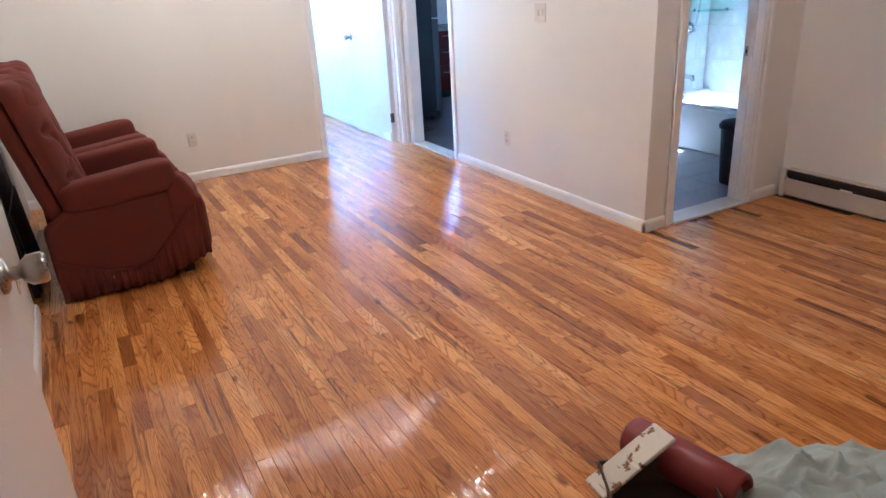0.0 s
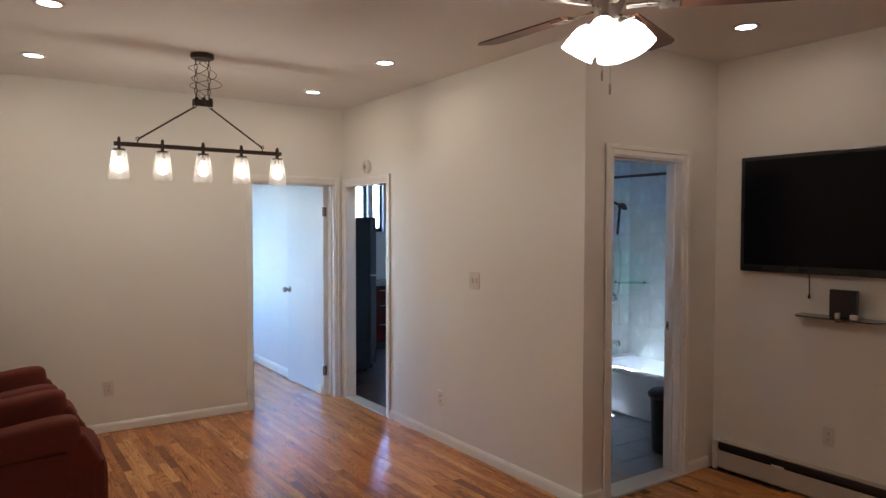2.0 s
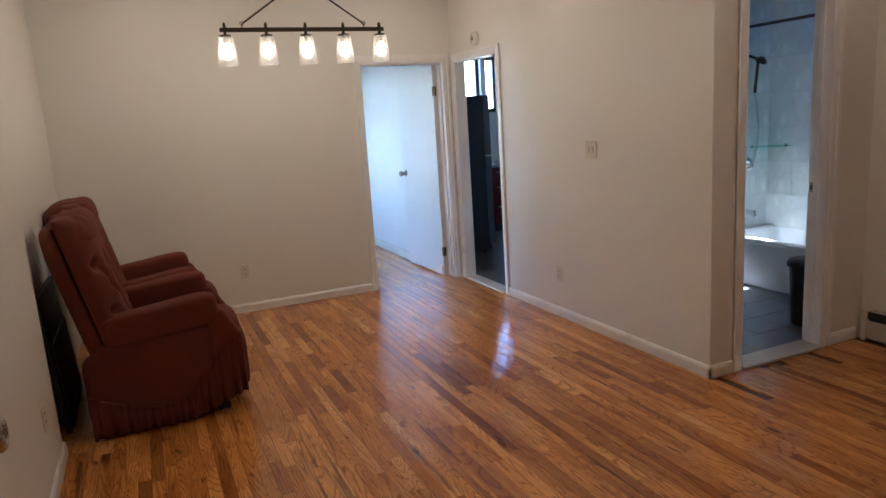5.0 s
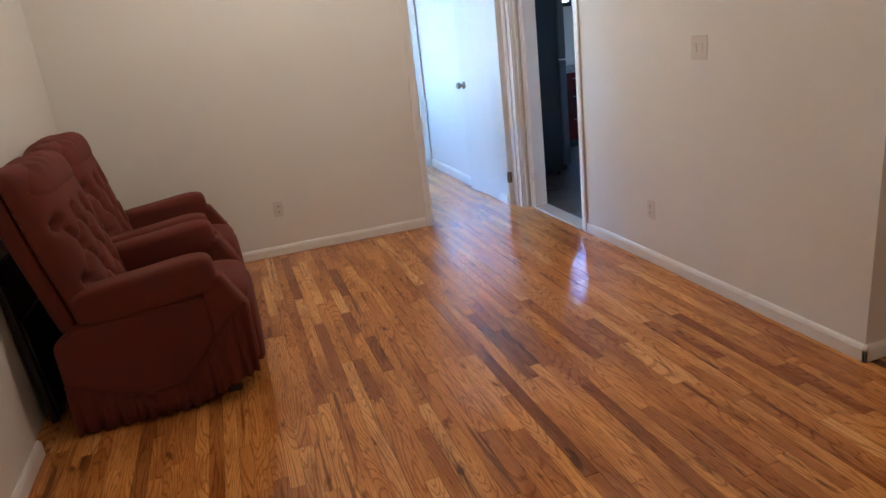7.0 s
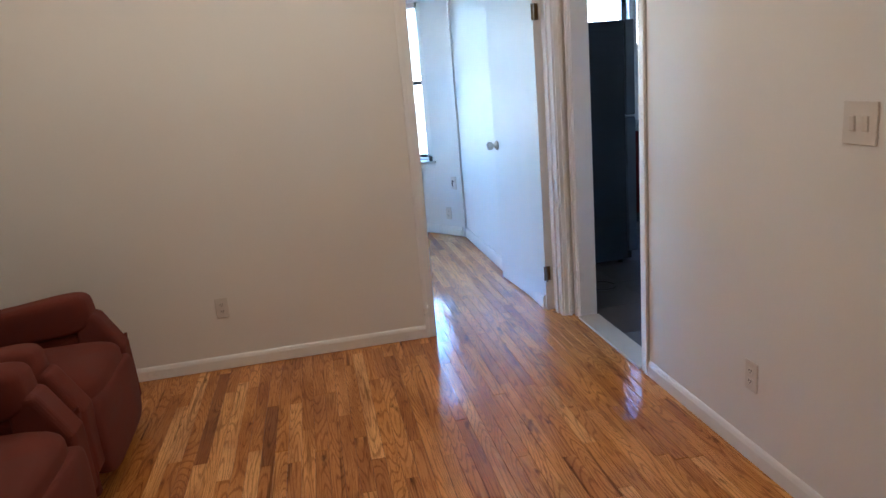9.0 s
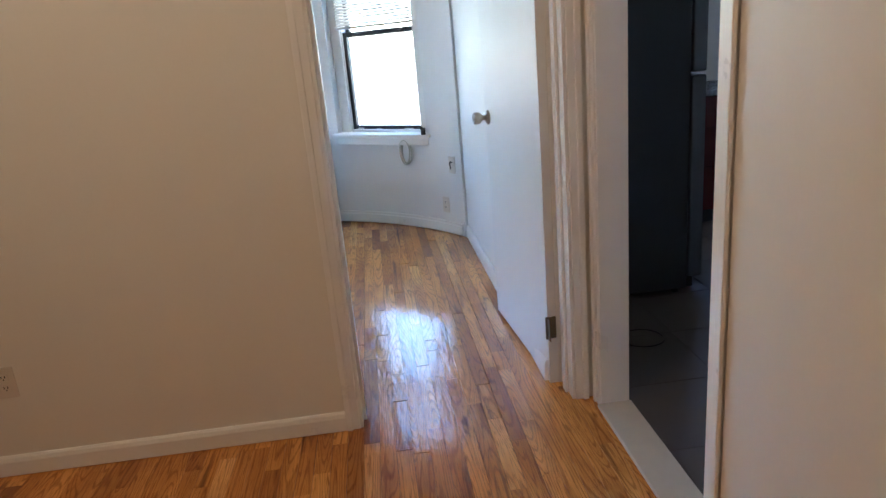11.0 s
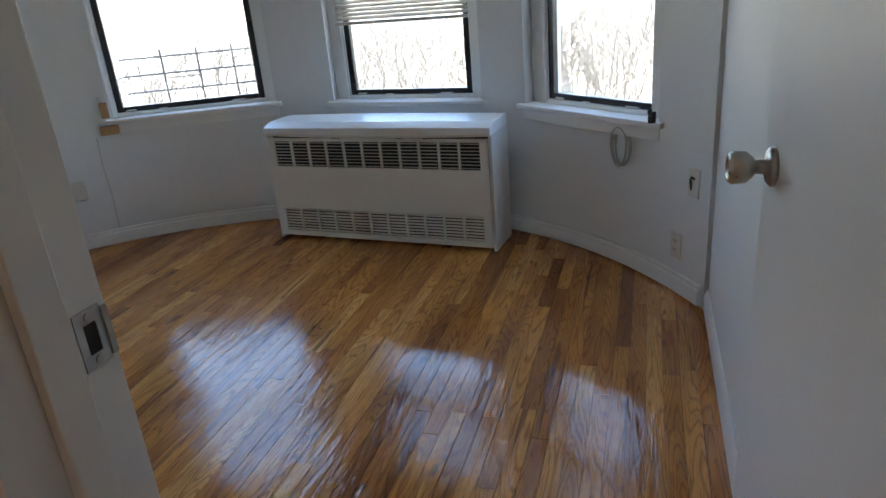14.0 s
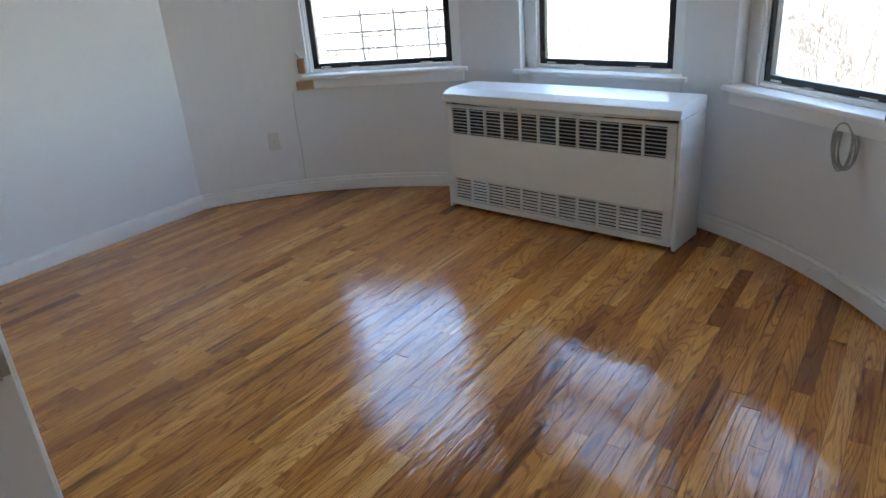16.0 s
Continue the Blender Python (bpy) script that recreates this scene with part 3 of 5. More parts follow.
s.box((1.76, 2.66, 1.6), (1.79, 2.72, 2.36)), s.box((1.9, 2.66, 1.6), (1.93, 2.72, 2.36)), s.box((1.79, 2.66, 2.31), (1.9, 2.72, 2.36)), s.box((1.79, 2.66, 1.6), (1.9, 2.72, 1.65))
structure(s.done("window_5", BLACK, bevel=0.003), "black framed kitchen window above the fridge", "window")

# ---- outside ----
s = Mesh()
s.box((-400, -400, -1.3), (400, 400, -1.2))
structure(s.done("ground", EARTH), "dry winter ground with dead leaves", "ground")
structure(Mesh().box((-4.4, -7.6, -1.2), (2.9, 0.14, -0.12)).box((-4.3, 0.14, -1.2), (2.75, 2.4, -0.12)).done("foundation", RENDERWALL), "rendered base of the house", "wall")
rnd = random.Random(5)


def shrubs():
    """Bare brush: thin forked twigs over a strip of ground."""
    verts, faces = [], []

    def twig(p, d, length, r, depth):
        q = p + d * length
        side = d.orthogonal().normalized()
        up = d.cross(side)
        k = len(verts)
        for c, rr in ((p, r), (q, r * 0.55)):
            for a_ in (0, 2.1, 4.2):
                verts.append(tuple(c + (side * math.cos(a_) + up * math.sin(a_)) * rr))
        for i in range(3):
            j = (i + 1) % 3
            faces.append((k + i, k + j, k + 3 + j, k + 3 + i))
        if depth:
            for _ in range(3 if depth > 1 else 2):
                nd = (d + Vector((rnd.uniform(-0.8, 0.8), rnd.uniform(-0.8, 0.8), rnd.uniform(-0.3, 0.6)))).normalized()
                twig(p + (q - p) * rnd.uniform(0.4, 1.0), nd, length * rnd.uniform(0.5, 0.8), r * 0.6, depth - 1)
    for _ in range(620):
        ang = rnd.uniform(-62, 68)
        far = rnd.uniform(7, 15)
        p = Vector((CX + far * math.sin(radians(ang)), CY + far * math.cos(radians(ang)), -1.2))
        d = Vector((rnd.uniform(-0.35, 0.35), rnd.uniform(-0.35, 0.35), 1)).normalized()
        twig(p, d, rnd.uniform(0.7, 1.5), rnd.uniform(0.008, 0.017), 4)
    data = bpy.data.meshes.new("bare_shrubs")
    data.from_pydata(verts, [], faces)
    data.materials.append(BARK)
    return tagged(new("bare_shrubs", data), "tangle of bare leafless winter shrubs and vines", "shrubs", kind="stuff")


shrubs()

# ---- bedroom things ----


def leaf_knob(parent, m, mat):
    """A door knob on its rose, pointing along local y."""
    k = Mesh()
    t = m @ Matrix.Rotation(radians(-90), 4, "X")
    k.lathe([(0.0, 0.0), (0.033, 0.0), (0.033, 0.006), (0.026, 0.012), (0.013, 0.014), (0.012, 0.03), (0.018, 0.034), (0.027, 0.045), (0.028, 0.066), (0.024, 0.072), (0.016, 0.073), (0.014, 0.068), (0.0, 0.068)], t, 28)
    return tagged(k.done("knob", mat, parent, smooth=True), "worn satin chrome door knob")


ang = 4.4
door = root("door_1", "open white flush door with chrome knob", "door", Matrix.Translation((-0.105, 0.135, 0)) @ Matrix.Rotation(radians(90 + ang), 4, "Z"), kind="structure")
Mesh().box((0.004, 0.0, 0.014), (0.80, 0.036, 2.063)).done("leaf", DOORP, door, 0.002)
leaf_knob(door, Matrix.Translation((0.74, 0.036, 1.0)), STEEL)
Mesh().box((0.798, 0.006, 0.96), (0.802, 0.03, 1.03)).done("latch_plate", STEEL, door)
for z in (0.20, 1.77):
    s = Mesh().rod((0.0, 0.04, z), (0.0, 0.04, z + 0.09), 0.007, 10)
    s.box((-0.002, 0.004, z), (0.004, 0.038, z + 0.09)).box((-0.034, 0.037, z), (0.0, 0.041, z + 0.09))
    s.done("hinge", BRASS, door, 0.001)
st = root("strike_plate", "worn steel strike plate in the chipped door lining", "strike plate", Matrix.Translation((BED[0] + 0.0125, 0.118, 1.04)) @ Matrix.Scale(0.85, 4))
s = Mesh()
s.box((0, -0.019, -0.034), (0.002, 0.019, -0.018)).box((0, -0.019, 0.018), (0.002, 0.019, 0.034)).box((0, -0.019, -0.018), (0.002, -0.009, 0.018)).box((0, 0.009, -0.018), (0.002, 0.019, 0.018))
s.done("plate", STEEL, st)
Mesh().box((0.0003, -0.0088, -0.0178), (0.0012, 0.0088, 0.0178)).done("latch_hole", SLOT, st, 0.005)
Mesh().box((-0.001, 0.019, -0.03), (0.0018, 0.027, 0.03), Matrix.Rotation(radians(-8), 4, "Z")).done("lip", STEEL, st, 0.001)
for z in (-0.026, 0.026):
    Mesh().rod((0.0015, 0, z), (0.0035, 0, z), 0.005, 12).done("screw", NICKEL, st)


def outlet(m, label, sockets=True, group="wall outlets"):
    o = root("wall_outlet", label, "outlet", m, group)
    Mesh().box((-0.035, -0.007, -0.058), (0.035, 0, 0.058)).done("plate", PLASTIC, o, 0.004)
    if sockets:
        for z in (-0.02, 0.02):
            for x in (-0.006, 0.006):
                Mesh().box((x - 0.0015, -0.0102, z - 0.001), (x + 0.0015, -0.0094, z + 0.008)).done("slot", SLOT, o)
            Mesh().rod((0, -0.0102, z - 0.006), (0, -0.0094, z - 0.006), 0.0025, 8).done("ground_slot", SLOT, o)
            Mesh().box((-0.016, -0.0095, z - 0.013), (0.016, -0.007, z + 0.013)).done("socket", PLASTIC, o, 0.002)
    else:
        Mesh().rod((0, -0.0085, 0), (0, -0.006, 0), 0.004, 10).done("screw", STEEL, o)
    return o


LBL = "white duplex wall outlet with a white plate"
outlet(Matrix.Translation((-2.085, 0, 0.36)), LBL)
outlet(Matrix.Translation((0, -1.715, 0.34)) @ Matrix.Rotation(radians(-90), 4, "Z"), LBL)
outlet(Matrix.Translation((1.3, -3.98, 0.40)) @ Matrix.Rotation(radians(-90), 4, "Z"), LBL)
outlet(Matrix.Translation((-3.34, -2.6, 0.36)) @ Matrix.Rotation(radians(90), 4, "Z"), LBL)
outlet(radial(55.9, R, 0.215), LBL)
outlet(radial(-47.6, R, 0.365), "white blank cover plate on the curved wall", False)
j = root("phone_jack", "white wall plate with a black cable stub", "wall plate", radial(58.6, R, 0.515))
Mesh().box((-0.035, -0.007, -0.06), (0.035, 0, 0.06)).done("plate", PLASTIC, j, 0.004)
Mesh().pipe([(-0.012, -0.008, -0.03), (-0.014, -0.012, 0.012), (0.0, -0.016, 0.026), (0.014, -0.012, 0.02)], 0.004).done("cable_stub", BLACKPL, j)
c = root("cable_coil", "coil of white cable hanging below the sill", "cable", radial(46.2, R - 0.03, 0.585))
for i in range(6):
    pts = []
    for q in range(33):
        a_ = 2 * math.pi * q / 32
        pts.append(((0.05 + 0.004 * math.sin(3 * i)) * math.sin(a_) + 0.004 * math.sin(i * 2.1), -0.012 + 0.006 * i + 0.004 * math.sin(a_ * 2 + i), (0.085 + 0.005 * math.cos(i * 1.7)) * math.cos(a_)))
    Mesh().pipe(pts, 0.0032, 6).done("loop", CABLE, c, smooth=True)
Mesh().pipe([(0.01, 0.0, 0.08), (0.03, 0.01, 0.105), (0.05, 0.022, 0.09)], 0.003).done("tail", CABLE, c)


def heater():
    """A convector cabinet with a bowed top and two rows of louvres."""
    L, D, H = 1.366, 0.27, 0.68
    h_ = root("convector_heater", "white enamelled convector cabinet with louvred front, chipped", "heater", Matrix.Translation((-2.497, 3.05, 0)) @ Matrix.Rotation(radians(-5.9), 4, "Z"))
    s = Mesh()
    s.box((0, 0.0, 0.0), (0.019, D, H - 0.06)).box((L - 0.019, 0.0, 0.0), (L, D, H - 0.06))
    s.box((0.018, D - 0.02, 0.0), (L - 0.018, D, H - 0.06))
    s.done("body", HEATCAB, h_, 0.004)
    # bowed lid with rounded front
    s = Mesh()
    n_ = 24
    prof = [(-0.012, H - 0.062), (-0.02, H - 0.045), (-0.012, H - 0.018), (0.05, H + 0.004), (D * 0.6, H + 0.006), (D, H + 0.004), (D, H - 0.058), (0.03, H - 0.058)]
    rows = []
    for i in range(n_ + 1):
        x = 0.008 + (L - 0.008) * i / n_
        u = (x / L - 0.5) * 2
        bow = 0.022 * (1 - u * u)
        rows.append([s.bm.verts.new((x, y_ - bow * (1.2 if y_ < 0.1 else 0), z_ - (0.012 * (1 - u * u) if z_ < H - 0.04 and y_ < 0.02 else 0) + bow * 0.25)) for y_, z_ in prof])
    for r0, r1 in zip(rows, rows[1:]):
        for i in range(len(prof)):
            k = (i + 1) % len(prof)
            s.bm.faces.new((r0[i], r0[k], r1[k], r1[i]))
    s.bm.faces.new(rows[0]), s.bm.faces.new(rows[-1][::-1])
    s.done("lid", HEATCAB, h_, 0.004)
    # front panel with real slots
    s = Mesh()
    x0, x1, f0, f1 = 0.0215, L - 0.0215, -0.003, 0.012
    grilles = [(0.05, 0.19), (0.44, 0.585)]
    zs = [0.02, 0.05, 0.19, 0.44, 0.585, 0.603]
    for lo, hi in ((zs[0], zs[1]), (zs[2], zs[3]), (zs[4], zs[5])):
        s.box((x0, f0, lo), (x1, f1, hi))
    g0, g1 = x0 + 0.035, x1 - 0.045
    for lo, hi in grilles:
        s.box((x0, f0, lo), (g0, f1, hi)), s.box((g1, f0, lo), (x1, f1, hi))
        for i in range(1, 11):
            x = g0 + (g1 - g0) * i / 11
            s.box((x - 0.006, f0, lo), (x + 0.006, f1, hi))
    s.done("front_panel", HEATCAB, h_, 0.0015)
    first = None
    for lo, hi in grilles:
        for k in range(8):
            z = lo + (hi - lo) * (k + 0.5) / 8
            m = Matrix.Translation((0, 0.006, z)) @ Matrix.Rotation(radians(-66 if lo < 0.1 else -20), 4, "X")
            if first is None:
                first = Mesh().box((g0, -0.006, -0.0018), (g1, 0.006, 0.0018)).done("slat", HEATCAB, h_)
                first.matrix_basis = m
            else:
                o = first.copy()
                scene.collection.objects.link(o)
                o.matrix_basis = m
    # near-black sheet behind the louvres stands in for the shade inside
    Mesh().box((0.02, 0.05, 0.02), (L - 0.02, 0.06, 0.62)).done("shade_sheet", SLOT, h_)
    for x in (0.45, 0.83, 0.99):
        Mesh().box((x, -0.008, 0.6035), (x + 0.05, 0.004, 0.609)).done("chipped_clip", BRONZE, h_, 0.002)


heater()
# thin rod added to draw the vertical seam line of the curved wall
wr = root("wall_wire", "thin raised line for the seam down the curved wall", "wire", radial(-43.4, R - 0.002, 0))
Mesh().pipe([(0, 0, 0.075), (0.006, 0, 0.3), (-0.002, 0, 0.5), (0.004, 0, 0.66)], 0.0018, 6).done("wire", CABLE, wr)
# exposed raw wood where the trim of the first window is gone
p_ = root("bare_trim_block", "raw pine block exposed where window trim broke", "wood block", radial(-41.3, R - 0.012, SILLS[0]))
Mesh().box((-0.045, -0.015, -0.085), (0.06, 0.02, -0.035)).done("lower_block", RAWWOOD, p_, 0.004)
Mesh().box((-0.02, -0.02, 0.012), (0.025, 0.02, 0.10)).done("upper_block", RAWWOOD, p_, 0.006)
Mesh().pipe([(0.0, -0.02, 0.10), (-0.012, -0.03, 0.125), (-0.02, -0.03, 0.14)], 0.004).done("bent_nail", STEEL, p_)
b_ = root("sash_bracket", "rusty broken blind bracket on window sill", "bracket", radial(52.2, R - 0.045, SILLS[2]))
s = Mesh().box((-0.012, -0.012, 0.0), (0.012, 0.012, 0.03)).box((-0.02, -0.004, 0.028), (0.02, 0.008, 0.036)).box((-0.018, -0.01, 0.036), (-0.01, 0.01, 0.058)).box((0.006, -0.012, 0.036), (0.02, 0.006, 0.05))
s.done("bracket", BRONZE, b_, 0.002)

# ---- living room things ----


def recliner():
    r = root("recliner_chair", "burgundy velour recliner with tufted back and skirt", "recliner", Matrix(), "recliners along the wall")
    W = 0.405
    # body: shaped side panels and front
    side = [(-0.36, 0.09), (0.30, 0.09), (0.44, 0.13), (0.455, 0.40), (0.34, 0.52), (0.0, 0.53), (-0.25, 0.50), (-0.36, 0.42)]
    Mesh().prism(side, -W + 0.02, -W + 0.12).done("side_panel", UPHOL, r, 0.03, segs=4)
    Mesh().prism(side, W - 0.12, W - 0.02).done("side_panel", UPHOL, r, 0.03, segs=4)
    s = Mesh().prism([(-0.3, 0.1), (0.40, 0.1), (0.42, 0.36), (-0.3, 0.36)], -W + 0.11, W - 0.11)
    s.done("base", UPHOL, r, 0.02)
    Mesh().puff((0.445, 0, 0.25), (0.045, W - 0.10, 0.17), 0.4).done("footrest_pad", UPHOL, r, smooth=True)
    # seat cushion

    def seat(w):
        return Vector((w.x, w.y, w.z + 0.12 * (1 - w.y * w.y) * (1 if w.z > 0 else 0)))
    Mesh().puff((0.13, 0, 0.40), (0.345, W - 0.115, 0.095), 0.42, shape=seat, nu=40).done("seat_cushion", UPHOL, r, smooth=True)
    # rolled arms that dip to the back
    for sy in (-1, 1):
        m = Matrix.Translation((0.05, sy * (W - 0.075), 0.585)) @ Matrix.Rotation(radians(-6), 4, "Y")

        def arm(w):
            return Vector((w.x, w.y * (1 - 0.12 * max(0, -w.x)), w.z * (1.0 + 0.10 * max(0, w.x))))
        Mesh().puff((0, 0, 0), (0.30, 0.08, 0.085), 0.42, m, 32, 20, arm).done("arm", UPHOL, r, smooth=True)
        s = Mesh()
        s.prism([(0.27, 0.14), (0.46, 0.16), (0.458, 0.43), (0.365, 0.60), (0.27, 0.60)], sy * (W - 0.075) - 0.062, sy * (W - 0.075) + 0.062)
        s.done("arm_front", UPHOL, r, 0.025, segs=4)
    # tufted, reclined back
    lean = Matrix.Translation((-0.22, 0, 0.42)) @ Matrix.Rotation(radians(-13), 4, "Y")

    buttons = [(y_, z_) for k, z_ in enumerate((0.10, 0.23, 0.36, 0.49)) for y_ in ((-0.2, 0.0, 0.2) if k % 2 == 0 else (-0.29, -0.1, 0.1, 0.29))]
    folds = [(p_, q_) for p_, q_ in itertools.combinations(buttons, 2) if abs(abs(p_[1] - q_[1]) - 0.13) < 0.01 and abs(p_[0] - q_[0]) < 0.12]

    def depth(y_, z_):
        """How far the padding stands out at a place of the back, drawn in at buttons and along the folds."""
        h_ = 0.155 * (max(0.0, 1 - abs(y_ / 0.365) ** 4) * max(0.0, 1 - abs((z_ - 0.36) / 0.41) ** 6)) ** 0.42
        pull = 0.0
        for by_, bz_ in buttons:
            pull = max(pull, 0.062 * math.exp(-((y_ - by_) ** 2 + (z_ - bz_) ** 2) / 0.0011))
        for (py, pz), (qy, qz) in folds:
            dy, dz = qy - py, qz - pz
            k = min(1, max(0, ((y_ - py) * dy + (z_ - pz) * dz) / (dy * dy + dz * dz)))
            e2 = (y_ - py - k * dy) ** 2 + (z_ - pz - k * dz) ** 2
            pull = max(pull, 0.028 * math.exp(-e2 / 0.00035))
        return h_ - pull * min(1, h_ / 0.09)
    s = Mesh()
    ny, nz = 72, 76
    grid = [[s.bm.verts.new(lean @ Vector((0.005 + depth(y_, z_), y_ * (1 - 0.13 * max(0, (z_ - 0.4) / 0.37) ** 2), z_)))
             for y_ in (0.365 * math.sin(math.pi / 2 * (2 * i / ny - 1)) * 0.5 + 0.1825 * (2 * i / ny - 1) for i in range(ny + 1))] for z_ in (-0.05 + 0.82 * k / nz for k in range(nz + 1))]
    for r0, r1 in zip(grid, grid[1:]):
        for i in range(ny):
            s.bm.faces.new((r0[i], r0[i + 1], r1[i + 1], r1[i]))
    s.done("backrest", UPHOL, r, smooth=True)
    for by_, bz_ in buttons:
        Mesh().puff((0.012 + depth(by_, bz_), by_, bz_), (0.006, 0.012, 0.012), 1.0, lean, 10, 6).done("button", UPHOL, r, smooth=True)
    # piping along the edge of the padding
    for sy in (-1, 1):
        Mesh().pipe([lean @ Vector((0.008, sy * 0.362 * (1 - 0.13 * max(0, (z_ - 0.4) / 0.37) ** 2), z_)) for z_ in (0.05 * k for k in range(15))], 0.006, 6).done("piping", UPHOL, r, smooth=True)
    s = Mesh().puff((-0.045, 0, 0.35), (0.05, W - 0.05, 0.385), 0.35, lean)
    s.done("back_shell", UPHOL, r, smooth=True)

    def roll(w):
        return Vector((w.x, w.y * (1 - 0.15 * max(0, w.z)), w.z - 0.25 * w.y * w.y + 0.045 * math.sin(w.y * 26)))
    Mesh().puff((0.055, 0, 0.675), (0.115, W - 0.085, 0.10), 0.7, lean, 96, 24, roll).done("head_roll", UPHOL, r, smooth=True)
    # gathered skirt, swagged along the sides
    for sy in (-1, 1):
        s = Mesh()
        n_, rows_ = 150, []
        for i in range(n_ + 1):
            u = i / n_
            x = -0.35 + 0.80 * u
            swag = 0.225 - 0.115 * math.sin(math.pi * min(1, u * 1.1)) + 0.2 * max(0, u - 0.6) / 0.4
            low = 0.012 + 0.11 * max(0, u - 0.62) / 0.38
            g1 = 0.004 * math.sin(i * 1.7) + 0.003 * math.sin(i * 0.9 + 1)
            g2 = 0.012 * math.sin(i * 0.55 + math.sin(i * 0.13)) + 0.006 * math.sin(i * 0.9)
            rows_.append([s.bm.verts.new((x, sy * (W - 0.014 + o), swag + (low - swag) * k)) for k, o in ((-0.10, 0.012 + g1), (0.0, 0.002), (0.12, 0.014 + g1), (0.5, 0.02 + 0.5 * g1 + 0.5 * g2), (1.0, 0.022 + g2))])
        for r0, r1 in zip(rows_, rows_[1:]):
            for k in range(4):
                s.bm.faces.new((r0[k], r0[k + 1], r1[k + 1], r1[k]))
        s.done("skirt", UPHOL, r, smooth=True).modifiers.new("cloth", "SOLIDIFY").thickness = 0.012
    for x in (-0.28, 0.32):
        for y_ in (-0.3, 0.3):
            Mesh().box((x - 0.03, y_ - 0.03, 0.0), (x + 0.03, y_ + 0.03, 0.1)).done("foot", BLACKPL, r, 0.004)
    return r


ch = recliner()
ch.matrix_basis = pose(-2.855, -1.735, 0)
copy_thing(ch, pose(-2.89, -0.90, 0, 0, 0, 2))
th = root("throw_cloth", "burgundy cloth draped over the recliner's headrest", "throw", pose(-2.89, -0.90, 0, 0, 0, 2))
lean = Matrix.Translation((-0.22, 0, 0.42)) @ Matrix.Rotation(radians(-13), 4, "Y")
Mesh().puff((0.0, 0.02, 0.70), (0.155, 0.235, 0.085), 0.7, lean, 48, 24, lambda w: Vector((w.x, w.y, w.z - 0.45 * w.x * w.x + 0.04 * math.sin(9 * w.y + 3 * w.x)))).done("cloth", UPHOL, th, smooth=True)
# black panel added to stand in for the shadowed gap behind the recliner
pn = root("folded_panel", "added black panel in the shadowed gap behind the recliner", "panel", Matrix.Translation((-3.325, -1.58, 0)) @ Matrix.Rotation(radians(-4), 4, "Y"))
Mesh().box((-0.03, -0.36, 0.0), (0.0, 0.36, 0.76)).box((0.0, -0.34, 0.02), (0.012, 0.34, 0.5)).done("panel", BLACKPL, pn, 0.006)


